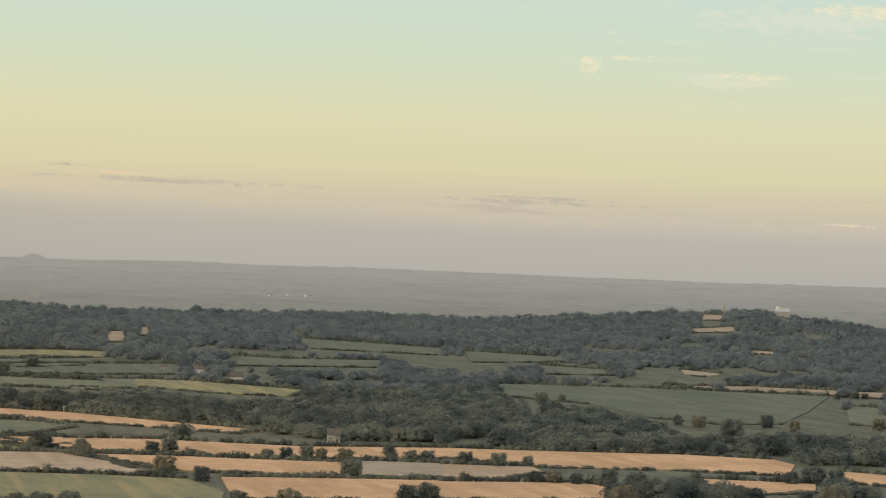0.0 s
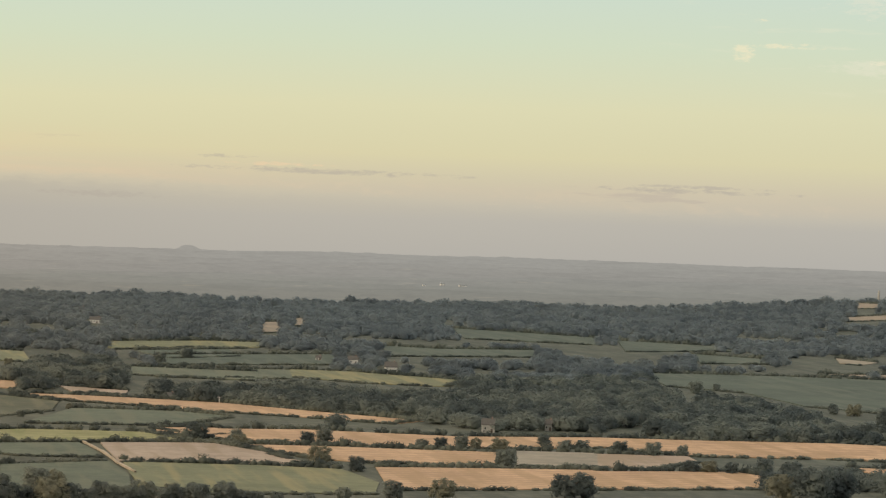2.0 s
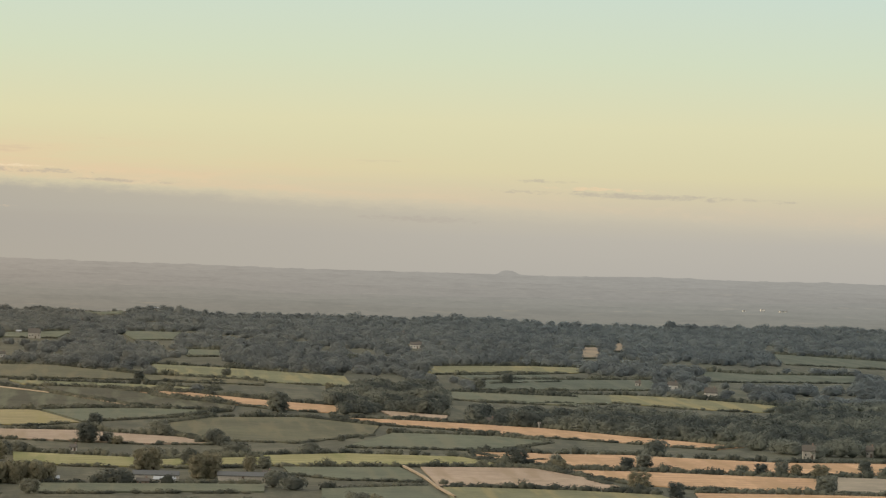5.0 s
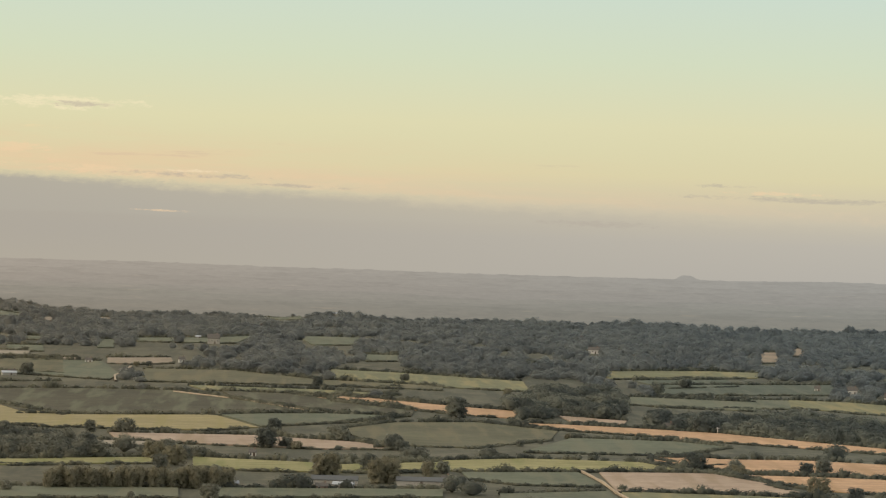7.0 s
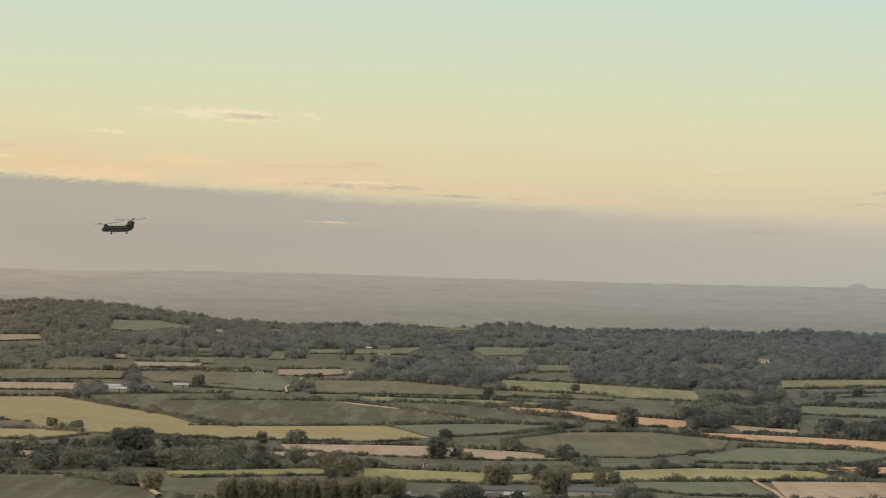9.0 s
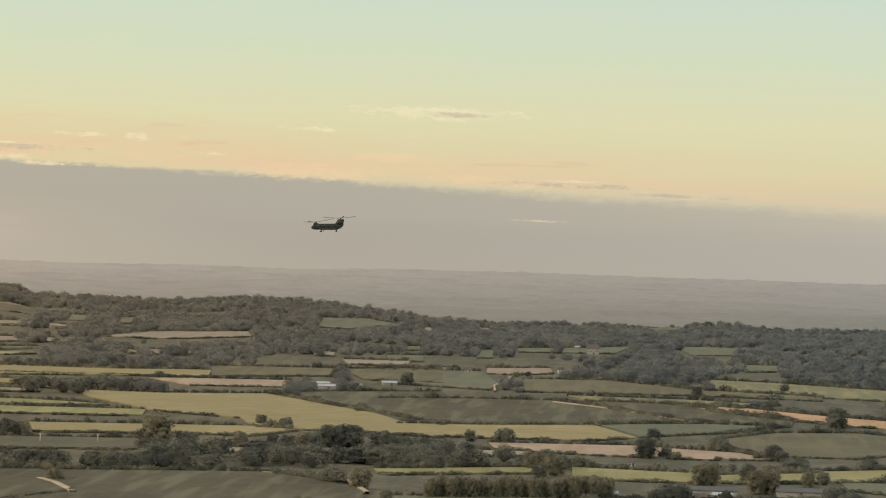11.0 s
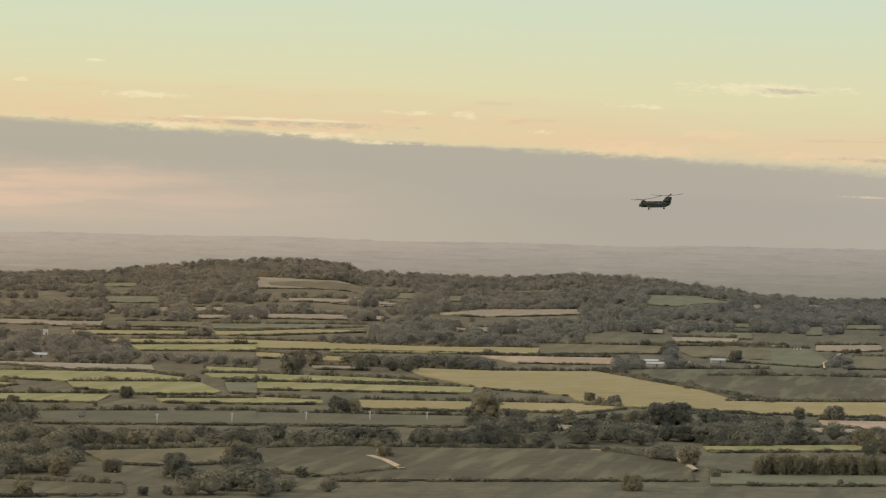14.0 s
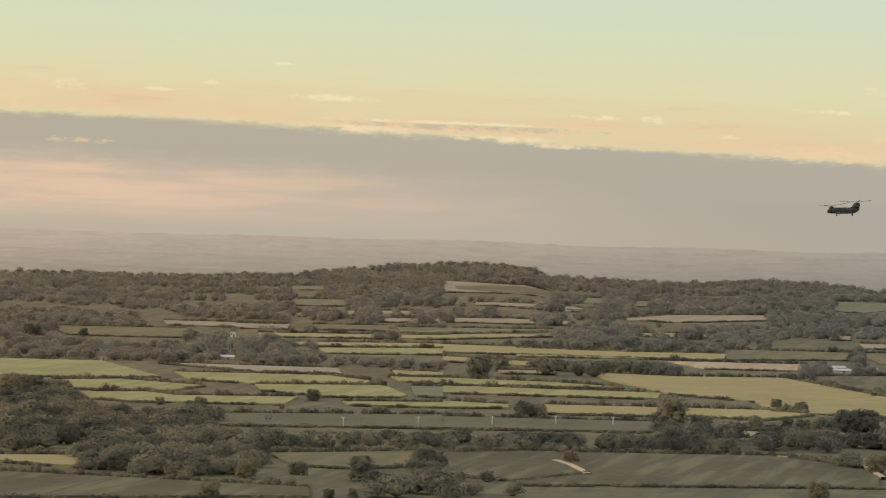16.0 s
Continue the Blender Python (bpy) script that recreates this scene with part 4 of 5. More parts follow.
def building(kind, b, r, width, height, depth=0.0):
    wall_mat, roof_mat, label = LOOKS[kind]
    depth = depth or max(3.0, width * 0.6)
    home = new("farm_shed" if kind in ("barn", "shed") else "house")
    home.matrix_world = Matrix.Translation(place(b, r, -0.2)) @ pose(0, 0, 0, 0, 0, b + (b * 37 % 24) - 12)
    eave = height * (0.62 if kind in ("barn", "shed") else 0.58)
    wall = part("wall", box((width, depth, eave + 0.6), (0, 0, eave / 2 - 0.3), 0.02), wall_mat, home, smooth=False)
    bm = bmesh.new()
    w, d = width / 2 + 0.25, depth / 2 + 0.25
    pts = [(-w, -d, eave), (w, -d, eave), (w, d, eave), (-w, d, eave), (-w, 0, height), (w, 0, height)]
    v = [bm.verts.new(p) for p in pts] + [bm.verts.new((x, y, z - 0.18)) for x, y, z in pts[:4]]
    for f in ((0, 1, 5, 4), (2, 3, 4, 5), (0, 4, 3), (1, 2, 5), (0, 6, 7, 1), (1, 7, 8, 2), (2, 8, 9, 3), (3, 9, 6, 0), (6, 9, 8, 7)):
        bm.faces.new([v[i] for i in f])
    roof = part("roof", bm, roof_mat, home, smooth=False)
    if kind not in ("barn", "shed"):
        part("chimney", box((0.6, 0.6, 1.1), (width * 0.3, 0, height + 0.2), 0.04), BRICK_WALL, roof, smooth=False)
    n = max(2, int(width / 2.2))
    for i in range(n):
        x = (i + 0.5) / n * width - width / 2
        if i == n // 2:
            part("door", box((0.95, 0.1, min(2.0, eave * 0.85)), (x, -depth / 2 - 0.03, min(2.0, eave * 0.85) / 2), 0.02), DOOR, home, smooth=False)
        elif kind not in ("barn", "shed"):
            frame_part = part("window", box((0.9, 0.1, 1.0), (x, -depth / 2 - 0.03, eave * 0.55), 0.02), WHITE_WALL, wall, smooth=False)
            part("pane", box((0.74, 0.04, 0.84), (x, -depth / 2 - 0.09, eave * 0.55), 0.0), PANE, frame_part, smooth=False)
    half = math.degrees(width / r) * 0.6
    CLEARINGS.append(np.array([(b - half, r - 25), (b + half, r - 25), (b + half, r + height * r / H_EYE * 0.8), (b - half, r + height * r / H_EYE * 0.8)]))
    tagged(home, label, "building" if kind in ("barn", "shed") else "house")


def utility_pole(b, r, height):
    pole = new("utility_pole")
    pole.matrix_world = Matrix.Translation(place(b, r, -0.1)) @ pose(0, 0, 0, 0, 0, b + 12)
    part("post", bar((0, 0, 0), (0, 0, height), 0.22, 10), POST, pole)
    arm = part("crossarm", box((1.9, 0.14, 0.16), (0, 0, height - 0.5), 0.02), POST, pole, smooth=False)
    for x in (-0.8, 0.0, 0.8):
        part("insulator", bar((x, 0, height - 0.42), (x, 0, height - 0.1), 0.07), WHITE_WALL, arm)
    tagged(pole, "pale weathered wooden pole with a crossarm in a field", "utility pole", group="pole line")


def track(width, *line):
    verts, faces = [], []
    line = [(b0 + (b1 - b0) * i / 8, r0 + (r1 - r0) * i / 8) for (b0, r0), (b1, r1) in zip(line, line[1:]) for i in range(8)] + [line[-1]]
    pts = [place(b, r, 1.15) for b, r in line]
    for i, p in enumerate(pts):
        d = (pts[min(i + 1, len(pts) - 1)] - pts[max(i - 1, 0)]).normalized()
        side = Vector((-d.y, d.x, 0)) * (width / 2 + 0.4 * noise.noise((i * 0.7, width, 0)))
        verts += [p + side, p - side, p - side - Vector((0, 0, 0.9)), p + side - Vector((0, 0, 0.9))]
    for i in range(len(pts) - 1):
        a, b2 = i * 4, i * 4 + 4
        for j in range(4):
            faces.append((a + j, a + (j + 1) % 4, b2 + (j + 1) % 4, b2 + j))
    tagged(mesh_object("track", verts, faces, TRACK), "pale chalky farm track between fields", "track", kind="structure")


building("villa", -8.48, 2382, 7.3, 7.9)
building("cottage", -7.92, 2502, 6.1, 5.5)
building("cottage", -7.41, 2536, 3.6, 3.9)
building("cottage", -5.24, 2036, 5.0, 4.1)
building("stone", -9.94, 1840, 6.0, 6.9)
building("stone", -10.83, 1868, 3.4, 5.8)
building("villa", -1.99, 1600, 3.6, 3.5)
building("brick", -1.6, 1584, 5.5, 3.0)
building("cottage", -3.91, 3392, 4.8, 6.0)
building("villa", -4.12, 3078, 8.8, 5.5)
building("cottage", -2.89, 3612, 4.4, 4.0)
building("cottage", -5.24, 2036, 5.8, 3.6)
building("shed", -0.36, 1574, 18.6, 4.0)
building("barn", -0.49, 1556, 8.4, 3.0)
building("brick", -0.17, 1546, 4.7, 3.0)
building("shed", -1.64, 1584, 20.4, 3.7)
building("barn", 1.11, 1546, 3.0, 3.0)
building("cottage", 0.86, 1738, 3.0, 3.2)
building("cottage", 3.3, 2646, 4.6, 3.7)
building("cottage", 1.94, 2686, 4.0, 4.4)
building("barn", 4.46, 2438, 8.9, 3.0)
building("cottage", 0.81, 3746, 4.0, 4.4)
building("stone", 1.48, 3050, 9.2, 7.8)
building("barn", 1.71, 3168, 4.1, 3.0)
building("barn", -0.28, 4350, 8.4, 3.1)
building("barn", -16.47, 4350, 16.0, 9.0)
building("barn", 5.46, 2406, 10.3, 3.0)
building("cottage", 5.3, 2410, 4.7, 3.9)
building("barn", 5.38, 2372, 10.2, 3.0)
building("barn", 4.92, 2392, 4.6, 3.0)
building("cottage", 4.49, 2450, 3.7, 3.0)
building("cottage", 4.4, 2452, 3.2, 3.4)
building("cottage", 9.09, 2370, 3.1, 3.0)
building("villa", 14.35, 2618, 3.0, 7.3)
building("cottage", 14.74, 2340, 3.5, 4.4)
building("barn", 14.43, 2312, 8.9, 3.0)
building("cottage", 14.41, 2450, 3.0, 3.0)
building("stone", 16.21, 2360, 6.6, 5.0)
building("cottage", 16.78, 2286, 3.0, 3.0)
building("villa", 15.88, 1750, 3.4, 4.1)
building("cottage", 13.79, 1762, 3.0, 3.0)
building("stone", 16.26, 2264, 4.9, 5.3)
building("cottage", 8.94, 2970, 3.0, 3.1)
building("cottage", 9.1, 2360, 3.0, 3.0)
utility_pole(12.69, 1730, 5.2)
utility_pole(11.59, 1746, 5.2)
utility_pole(10.5, 1770, 5.0)
utility_pole(9.56, 1784, 5.0)
utility_pole(8.72, 1792, 4.7)
utility_pole(7.84, 1762, 6.9)
utility_pole(6.84, 1790, 4.5)
utility_pole(5.96, 1804, 4.6)
utility_pole(-5.97, 2014, 3.6)
track(3, (9.55, 1560), (9.33, 1538), (9.06, 1494))
track(2.2, (6.28, 1626), (5.55, 1608), (5.02, 1588), (4.74, 1526))
track(2, (2.03, 2274), (1.12, 2212), (-0.06, 2096))
track(1.2, (2.68, 2592), (2.79, 2510), (2.92, 2456), (2.9, 2386))
track(0.8, (-3.99, 1688), (-4.3, 1626), (-4.51, 1568), (-4.77, 1520))



def inside(points, outline):
    """Which points (bearing, distance) lie within the outline."""
    x, y = points[:, 0], points[:, 1]
    hit = np.zeros(len(points), bool)
    for (x0, y0), (x1, y1) in zip(outline, np.roll(outline, -1, 0)):
        crosses = (y0 > y) != (y1 > y)
        hit ^= crosses & (x < (x1 - x0) * (y - y0) / (y1 - y0 + 1e-9) + x0)
    return hit


def wood_tree(detail):
    """A woodland tree one unit high whose crown reaches almost to the ground."""
    turn, lean = rng.random() * 6.28, 0.16 + 0.14 * rng.random()
    side = (lean * math.cos(turn), lean * math.sin(turn), 0.30 + 0.25 * rng.random())
    top = 0.46 + 0.08 * rng.random()
    size = 0.075 if detail == 1 else 0.048
    pieces = [lump(BALL1, (0, 0, 0.38), (0.37, 0.37, 0.42) if detail == 1 else (0.33, 0.33, 0.38), 0.5), leaves(80 * detail, (0, 0, 0.42), (0.44, 0.44, top), size)]
    if detail > 1:
        pieces += [lump(BALL1, side, (0.18, 0.18, 0.20), 0.6), leaves(110, side, (0.33, 0.33, 0.36), size)]
        other = (-side[0] * 1.2, -side[1] * 1.2, 0.34)
        pieces.append(leaves(80, other, (0.26, 0.26, 0.30), size))
    return join(pieces)


WOOD_TREES = [wood_tree(3) for i in range(14)]
FAR_TREES = [wood_tree(1) for i in range(14)]


def forest(name, spots, heights, material, label, category="woodland", lift=0.25):
    pieces = []
    for (b, r), h in zip(spots, heights):
        v, f, facing = (WOOD_TREES if r < 2700 else FAR_TREES)[int(rng.integers(14))]
        a = rng.random() * 6.28
        c, s = math.cos(a), math.sin(a)
        w = 3.2 + h * (0.7 + 0.7 * rng.random())
        p = place(b, r, -0.3)
        pieces.append((np.stack([(v[:, 0] * c - v[:, 1] * s) * w + p.x, (v[:, 0] * s + v[:, 1] * c) * w + p.y, v[:, 2] * h + p.z], 1), f,
                       np.stack([facing[:, 0] * c - facing[:, 1] * s, facing[:, 0] * s + facing[:, 1] * c, facing[:, 2]], 1)))
    if pieces:
        tagged(new(name, fast_mesh(name, *join(pieces), material, lift)), label, category, kind="stuff")


def clear_of_fields(spots, heights):
    """Fits trees to the camera's view: drops those that would hide a field or house from it."""
    free = np.ones(len(spots), bool)
    for share in (0.0, 0.5, 0.9):
        reach = spots.copy()
        reach[:, 1] *= H_EYE / (H_EYE - heights * share)
        for outline in OPEN_GROUND + CLEARINGS:
            free &= ~inside(reach, outline)
    return free


# groves near the fields
for n, outline in enumerate(GROVES):
    lo, hi = outline.min(0), outline.max(0)
    spots = []
    r = lo[1]
    while r < hi[1]:
        step = 4.6 / (0.01745 * r)
        row = np.arange(lo[0], hi[0], step)
        spots.append(np.stack([row + rng.normal(size=len(row)) * step * 0.3, r + rng.normal(size=len(row)) * 5], 1))
        r += 27
    spots = np.concatenate(spots)
    spots = spots[inside(spots, outline)]
    canopy = np.array([noise.noise((b * 3.0, r * 0.02, n)) for b, r in spots])
    heights = np.clip(6.2 + 3.4 * canopy + 2.8 * rng.random(len(spots)) ** 2.5, 3.2, 11)
    ok = clear_of_fields(spots, heights)
    forest("grove", spots[ok], heights[ok], LEAF, "dense dark green grove of broadleaf trees", lift=0.7)

# woods and hedged farmland towards the ridge
spots = []
r = 2280.0
while r < 4365:
    step = 6.0 / (0.01745 * r)
    row = np.arange(-19.5, 19.5, step)
    spots.append(np.stack([row + rng.normal(size=len(row)) * step * 0.35, r + rng.normal(size=len(row)) * 9], 1))
    r += 34 + (r - 2280) * 0.016
spots = np.concatenate(spots)
thick = np.array([noise.noise((b * 0.55, r * 0.0045, 0.3)) + 0.5 * noise.noise((b * 2.3, r * 0.013, 4.0)) for b, r in spots])
bearing, away = spots[:, 0], spots[:, 1]
sparse = np.where(away > 2900, np.where(bearing > 11.0, -0.2, np.where(bearing > 7.0, -0.16, -0.42)), -0.12)
sparse = np.where(away > 3900, np.where(bearing > 12.5, -0.35, -0.8), sparse)
sparse = np.where(away > 4230, -2.0, sparse)
want = thick > sparse
canopy = np.array([noise.noise((b * 2.2, r * 0.02, 8.0)) for b, r in spots])
heights = np.clip(5.2 + 2.6 * canopy + 2.4 * rng.random(len(spots)) ** 3 + np.clip(thick, 0, 0.7) * 2.5, 3.0, 10.5) * np.where(rng.random(len(spots)) < np.where((bearing > 9.9) | (away < 4000), 0.015, 0.04), 1.4, 1.0)
want &= clear_of_fields(spots, heights)
spots, heights = spots[want], heights[want]
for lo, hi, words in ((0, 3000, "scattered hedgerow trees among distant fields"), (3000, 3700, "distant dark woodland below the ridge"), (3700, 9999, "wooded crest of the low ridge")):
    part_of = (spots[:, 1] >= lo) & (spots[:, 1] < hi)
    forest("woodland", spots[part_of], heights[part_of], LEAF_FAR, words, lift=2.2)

# hedges and rough margins round each field
hedge_mesh_parts = [join([lump(BALL1, (0, 0, 0.4), (0.75, 0.75, 0.5), 0.6), leaves(34, (0, 0, 0.45), (0.95, 0.95, 0.6), 0.13)]) for i in range(8)]
for n, outline in enumerate(list(OPEN_GROUND)):
    pieces = []
    half = len(outline) // 2
    for side, ((b0, r0), (b1, r1)) in enumerate(zip(outline, np.roll(outline, -1, 0))):
        length = math.hypot((b1 - b0) * 0.01745 * r0, r1 - r0)
        if length < 1 or abs(b1 - b0) * 0.01745 * r0 / length < 0.3:
            continue
        near = side >= half
        count = max(2, int(length / 3.4))
        for i in range(count):
            u = (i + rng.random() * 0.6) / count
            b, r = b0 + (b1 - b0) * u, r0 + (r1 - r0) * u + (-3 if near else 3)
            gap = noise.noise((b * 3, n, side))
            if gap < (-0.25 if near else -0.5):
                continue
            h = (0.9 + 0.8 * rng.random() + max(0, gap) * 1.2) if near else (1.5 + 1.5 * rng.random() + max(0, gap) * 3.5)
            p = place(b, r, -0.1)
            v, f, facing = hedge_mesh_parts[int(rng.integers(8))]
            w = 2.3 + 0.8 * rng.random()
            pieces.append((v * np.array((w, w, h)) + np.array(p), f, facing))
    if pieces:
        tagged(new("hedge", fast_mesh("hedge", *join(pieces), HEDGE)), "dark overgrown field hedge with an uneven top", "hedge", group="field hedges")


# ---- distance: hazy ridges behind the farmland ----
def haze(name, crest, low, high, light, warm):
    """Far country, haze painted into a glowing colour: wooded crest, paler mist towards the foot, small fields and
    copses between.
    """
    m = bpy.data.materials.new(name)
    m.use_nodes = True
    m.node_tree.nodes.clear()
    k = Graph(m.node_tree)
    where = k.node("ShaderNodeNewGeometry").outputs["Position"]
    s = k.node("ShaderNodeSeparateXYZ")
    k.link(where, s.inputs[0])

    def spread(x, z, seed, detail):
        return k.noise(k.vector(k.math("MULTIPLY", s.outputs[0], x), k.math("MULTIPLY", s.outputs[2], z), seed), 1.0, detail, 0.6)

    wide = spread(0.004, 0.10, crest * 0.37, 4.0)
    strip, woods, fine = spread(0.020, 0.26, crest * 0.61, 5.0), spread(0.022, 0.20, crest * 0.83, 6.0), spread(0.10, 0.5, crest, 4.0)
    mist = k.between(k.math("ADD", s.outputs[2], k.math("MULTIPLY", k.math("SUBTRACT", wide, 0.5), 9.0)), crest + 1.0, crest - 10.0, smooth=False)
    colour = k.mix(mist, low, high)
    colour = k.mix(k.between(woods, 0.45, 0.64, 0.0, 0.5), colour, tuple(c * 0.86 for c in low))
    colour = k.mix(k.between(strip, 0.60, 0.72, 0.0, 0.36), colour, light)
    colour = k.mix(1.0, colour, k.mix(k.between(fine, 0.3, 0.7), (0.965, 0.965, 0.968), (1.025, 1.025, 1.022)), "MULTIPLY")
    # sunlit air painted in as well: brighter and warmer towards the left
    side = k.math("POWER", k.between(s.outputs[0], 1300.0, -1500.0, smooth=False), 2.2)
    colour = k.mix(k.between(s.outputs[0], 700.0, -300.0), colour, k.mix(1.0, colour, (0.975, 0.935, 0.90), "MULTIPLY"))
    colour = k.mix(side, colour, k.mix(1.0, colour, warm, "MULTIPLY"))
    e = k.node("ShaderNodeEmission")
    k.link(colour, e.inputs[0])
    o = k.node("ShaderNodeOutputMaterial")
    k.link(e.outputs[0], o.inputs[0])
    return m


def ridge_top(n, drop, swell, b):
    top = H_EYE - drop + swell * noise.noise((b * 0.16, n * 5.1, 0)) + swell * 0.45 * noise.noise((b * 0.6, n, 2)) \
        + 1.5 * max(-0.2, noise.noise((b * 4.5, n, 3))) + 0.8 * max(-0.1, noise.noise((b * 14, n, 4)))
    if n == 1 and abs(b + 5.45) < 1:
        top += 5.0 * math.exp(-((b + 5.45) / 0.14) ** 4)
    return top


def distant_ridge(n, r, drop, swell, low, high, light):
    """A long far ridge with a rounded, wooded top and a sloping face; drop: metres below the eye."""
    bearings = np.arange(-40, 40.01, 0.05)
    verts, m = [], len(bearings)
    for share, back in ((0.0, 0.0), (0.55, 14.0), (1.0, 30.0), (0.6, 60.0)):
        for b in bearings:
            z = (ridge_top(n, drop, swell, b) - 30.0) * share + 30.0
            a = radians(b)
            verts.append((-(r + back) * math.sin(a), (r + back) * math.cos(a), z))
    faces = [(i * m + j, (i + 1) * m + j, (i + 1) * m + j + 1, i * m + j + 1) for i in range(3) for j in range(m - 1)]
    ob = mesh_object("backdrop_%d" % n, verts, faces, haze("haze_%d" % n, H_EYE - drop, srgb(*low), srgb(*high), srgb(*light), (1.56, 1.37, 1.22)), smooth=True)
    tagged(ob, "hazy blue-grey far ridge with woods and pale fields", "hills", kind="structure")


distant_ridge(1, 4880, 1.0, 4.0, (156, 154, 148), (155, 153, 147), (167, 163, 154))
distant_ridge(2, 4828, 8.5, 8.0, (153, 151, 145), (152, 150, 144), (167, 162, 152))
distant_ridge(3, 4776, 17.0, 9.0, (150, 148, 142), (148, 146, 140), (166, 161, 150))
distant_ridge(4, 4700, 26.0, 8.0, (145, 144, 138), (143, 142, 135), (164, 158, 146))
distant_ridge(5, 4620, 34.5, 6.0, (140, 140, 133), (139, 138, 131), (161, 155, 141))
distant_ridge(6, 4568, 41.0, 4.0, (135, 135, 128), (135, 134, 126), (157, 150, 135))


def far_hall(b, width, height):
    """A pale works building far out on the plain, on the crest of the fifth ridge."""
    hall = new("warehouse")
    a, r = radians(b), 4650.0
    hall.matrix_world = Matrix.Translation((-r * math.sin(a), r * math.cos(a), ridge_top(5, 34.5, 6.0, b) - 0.4)) @ pose(0, 0, 0, 0, 0, b + 25)
    part("wall", box((width, width * 0.6, height), (0, 0, height / 2), 0.05), WHITE_WALL, hall, smooth=False)
    part("roof", box((width + 0.6, width * 0.6 + 0.6, 0.4), (0, 0, height + 0.2), 0.05), SHEET_ROOF, hall, smooth=False)
    tagged(hall, "pale flat-roofed works hall on the hazy plain", "warehouse", group="far works halls")


for hall in ((-16.47, 13.0, 5.5), (-16.28, 7.0, 3.0), (-9.20, 5.0, 2.6), (-8.93, 3.5, 1.8), (-9.50, 9.0, 1.5)):
    far_hall(*hall)


# ---- the helicopter ----
DARK_PAINT = paint("drab_paint", (0.030, 0.034, 0.028), 0.7)
BLADE = paint("blade_grey", (0.05, 0.05, 0.05), 0.6)
RUBBER = paint("black_rubber", (0.02, 0.02, 0.02), 0.9)
METAL = paint("dull_metal", (0.16, 0.15, 0.14), 0.5, 0.8)
GLASS = paint("dark_glazing", (0.02, 0.025, 0.03), 0.08, 0.0, 0.0)


def helicopter():
    h = new("helicopter")
    body = part("fuselage", loft([(-7.9, 1.55, 0.55, 0.35), (-7.6, 1.55, 0.95, 0.75), (-6.9, 1.65, 1.2, 1.05), (-5.8, 1.75, 1.28, 1.25),
                                  (-2, 1.75, 1.28, 1.25), (4.2, 1.75, 1.28, 1.25), (5.6, 2.0, 1.2, 1.1), (6.9, 2.45, 0.95, 0.75), (7.5, 2.7, 0.6, 0.45)]), DARK_PAINT, h)
    part("spine", loft([(-4.6, 3.05, 0.30, 0.18), (-4.0, 3.1, 0.42, 0.28), (4.2, 3.1, 0.42, 0.28), (4.8, 3.1, 0.35, 0.2)]), DARK_PAINT, body)
    part("forward_pylon", loft([(-7.0, 3.0, 0.35, 0.25), (-6.6, 3.2, 0.62, 0.62), (-5.4, 3.25, 0.62, 0.7), (-4.4, 3.1, 0.40, 0.35)]), DARK_PAINT, body)
    bm = bmesh.new()
    fin = [((3.2, 2.9), 0.45), ((4.4, 4.6), 0.42), ((5.0, 5.45), 0.40), ((7.3, 5.55), 0.30), ((7.95, 5.1), 0.25), ((7.7, 3.9), 0.35), ((7.3, 2.5), 0.5)]
    for s in (1, -1):
        bm.faces.new([bm.verts.new((x, s * w, z)) for (x, z), w in fin])
    bm.verts.ensure_lookup_table()
    k = len(fin)
    for i in range(k):
        bm.faces.new((bm.verts[i], bm.verts[(i + 1) % k], bm.verts[k + (i + 1) % k], bm.verts[k + i]))
    bmesh.ops.bevel(bm, geom=list(bm.edges), offset=0.12, segments=2, affect="EDGES")
    part("aft_pylon", bm, DARK_PAINT, body)
    for s in (1, -1):
        part("sponson", loft([(-4.2, 0.85, 0.15, 0.2), (-3.4, 0.85, 0.42, 0.48), (4.4, 0.85, 0.42, 0.48), (5.2, 0.95, 0.2, 0.25)]), DARK_PAINT, body).location.y = 1.45 * s
        part("engine", loft([(4.3, 3.65, 0.3, 0.3), (4.7, 3.65, 0.46, 0.46), (6.4, 3.65, 0.48, 0.48), (7.4, 3.65, 0.36, 0.36)], power=2.0), DARK_PAINT, body).location.y = 0.95 * s
        for i in range(5):
            part("cabin_window", loft([(-0.22, 0, 0.05, 0.22), (0.22, 0, 0.05, 0.22)], 10, 2.0), GLASS, body, "round dark window").location = (-3.8 + i * 1.9, 1.27 * s, 2.2)
        part("cockpit_window", box((1.1, 0.06, 0.75), (-6.5, 1.17 * s, 2.15), 0.03, 9 * s), GLASS, body, "dark cockpit side window")
        for x, z in ((-3.3, -0.30), (4.1, -0.25)):
            strut = part("gear_leg", bar((x, 1.35 * s, 0.6), (x, 1.45 * s, z), 0.10), METAL, h)
            for off in ((-0.22, 0.22) if x < 0 else (0.0,)):
                part("wheel", bar((x, 1.45 * s + off - 0.12, z), (x, 1.45 * s + off + 0.12, z), 0.36, 16), RUBBER, strut)
    part("windscreen", box((0.5, 1.6, 0.6), (-7.35, 0, 2.2), 0.08), GLASS, body, "dark cockpit windscreen")
    part("ramp", box((2.1, 1.9, 0.14), (6.0, 0, 1.15), 0.04), DARK_PAINT, body).rotation_euler.y = 0.0
    part("cargo_hook", bar((-2.2, 0, 0.5), (-2.2, 0, -0.55), 0.10), METAL, h)
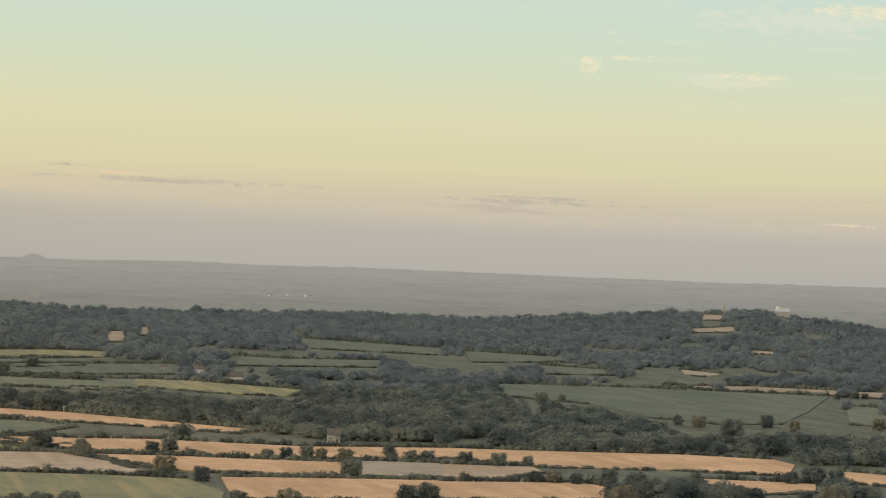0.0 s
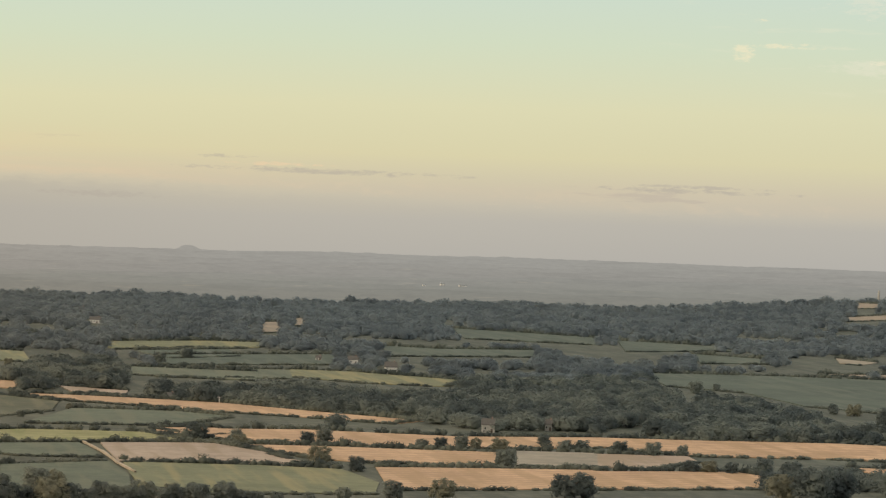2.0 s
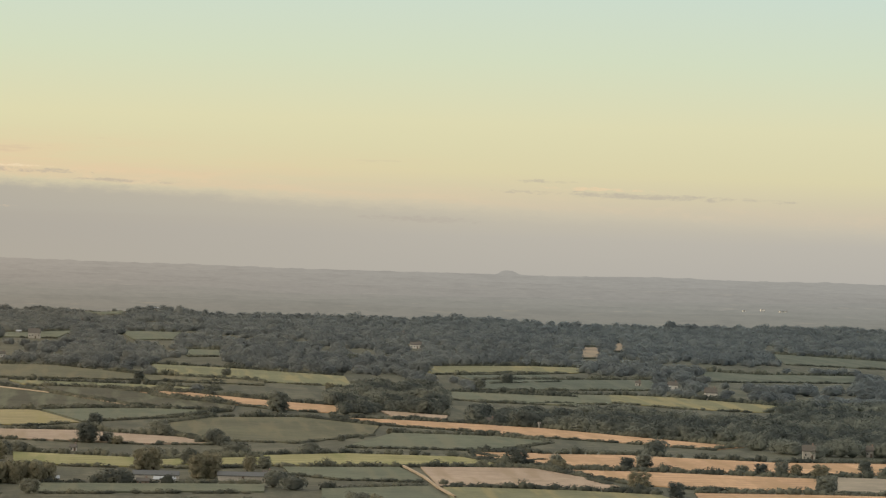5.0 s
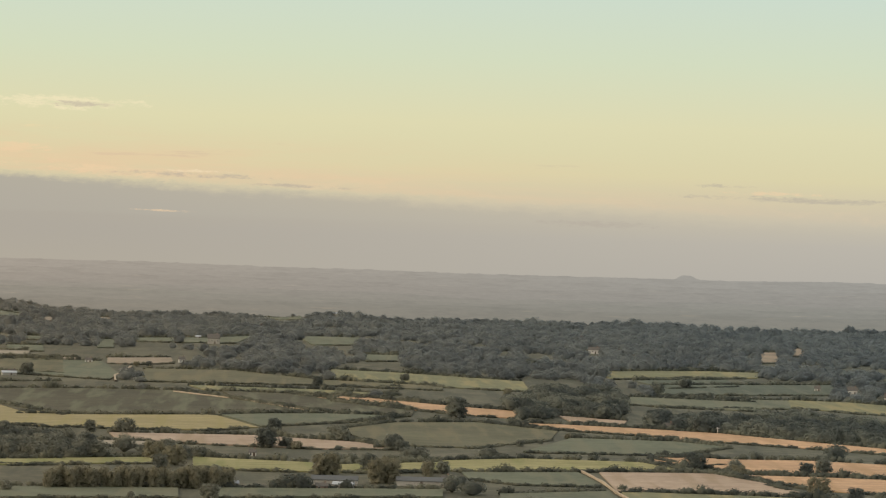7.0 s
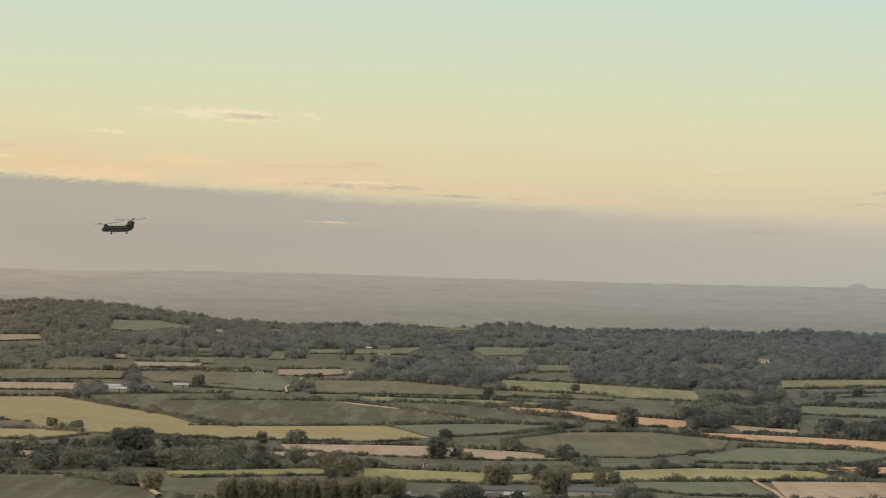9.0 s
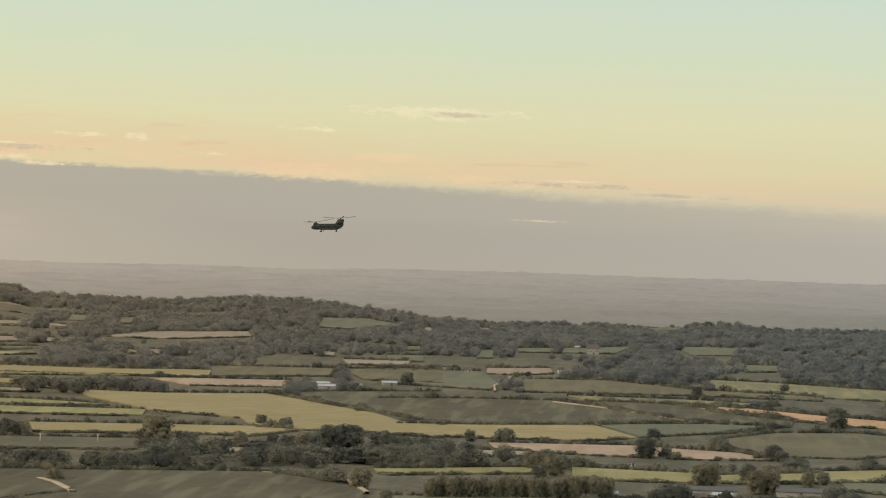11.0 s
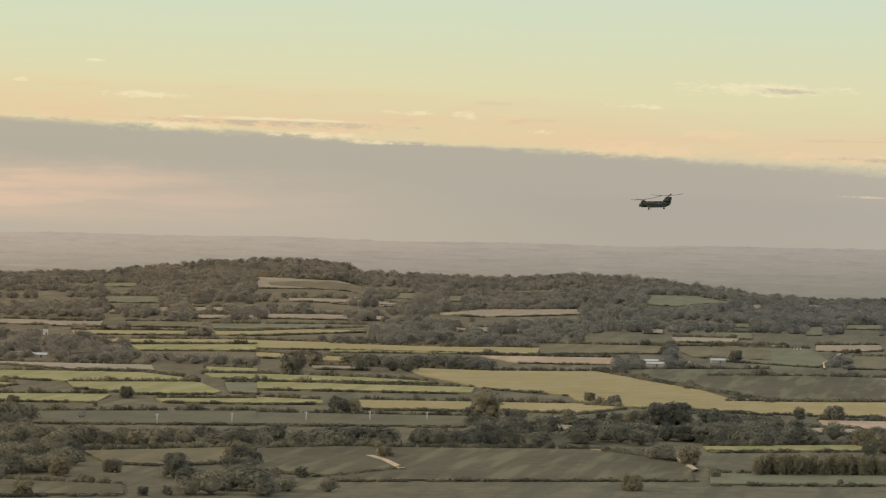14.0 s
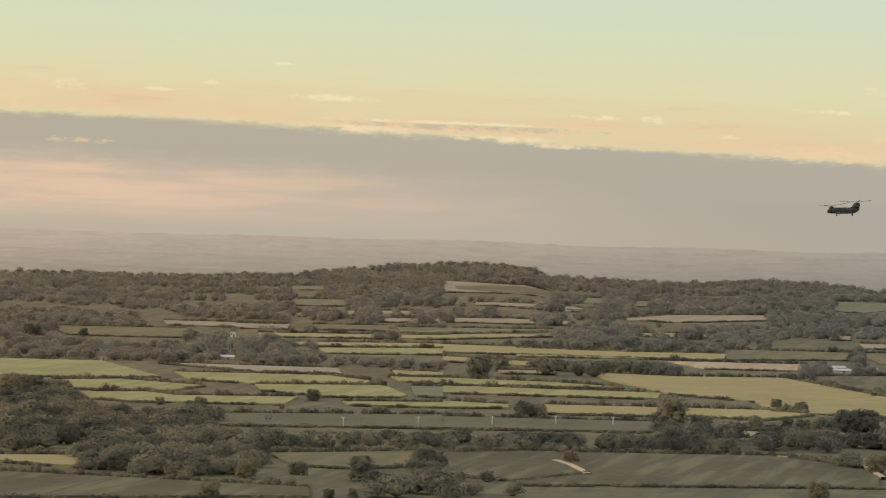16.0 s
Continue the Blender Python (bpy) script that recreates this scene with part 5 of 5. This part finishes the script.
    for x, z, first in ((-5.9, 4.15, 5.0), (6.3, 5.95, 35.0)):
        mast = part("rotor_mast", bar((x, 0, z - 0.9), (x, 0, z + 0.1), 0.22, 12), METAL, h)
        hub = part("rotor_hub", loft([(-0.6, 0, 0.35, 0.14), (0, 0, 0.62, 0.2), (0.6, 0, 0.35, 0.14)], 12, 2.0), METAL, mast)
        hub.location = (x, 0, z)
        for i in range(3):
            bm = bmesh.new()
            stations = [(0.5, 0.10, 0.0), (1.6, 0.12, 0.02), (2.0, 0.40, 0.03), (5.5, 0.40, 0.16), (9.1, 0.38, 0.42)]
            rows = []
            for d, c, droop in stations:
                rows.append([bm.verts.new((d, yy, droop + zz)) for yy, zz in ((-c, 0.0), (-c * 0.3, 0.10), (c, 0.0), (-c * 0.3, -0.08))])
            for p, q in zip(rows, rows[1:]):
                for j in range(4):
                    bm.faces.new((p[j], p[(j + 1) % 4], q[(j + 1) % 4], q[j]))
            bm.faces.new(rows[0])
            bm.faces.new(rows[-1][::-1])
            blade = part("rotor_blade", bm, BLADE, mast)
            blade.matrix_local = pose(x, 0, z, 0, -6 if x < 0 else -1, 0) @ pose(0, 0, 0, 0, 0, first + 120 * i) @ pose(0, 0, 0, 0, -2, 0)
    return tagged(h, "dark tandem-rotor transport helicopter flying over the farmland", "helicopter")


flyer = helicopter()
HB, HR = 5.43, 1870.0
flyer.matrix_world = Matrix.Translation((-HR * math.sin(radians(HB)), HR * math.cos(radians(HB)), H_EYE + HR * math.tan(radians(0.575)) - 0.9)) @ pose(0, 0, 0, 0, -2.0, HB + 4)


def tower(b, r, height):
    mast = new("tower")
    mast.matrix_world = Matrix.Translation(place(b, r, -0.5))
    bm = bmesh.new()
    bmesh.ops.create_cone(bm, cap_ends=True, segments=4, radius1=1.5, radius2=1.1, depth=height, matrix=Matrix.Translation((0, 0, height / 2)))
    part("shaft", bm, STONE_WALL, mast, smooth=False)
    bm = bmesh.new()
    bmesh.ops.create_cone(bm, cap_ends=True, segments=4, radius1=1.3, radius2=0.05, depth=2.4, matrix=Matrix.Translation((0, 0, height + 1.2)))
    part("cap", bm, STONE_WALL, mast, smooth=False)
    tagged(mast, "small pale stone tower on a wooded knoll", "tower")


tower(-15.6071, 4320, 12.0)
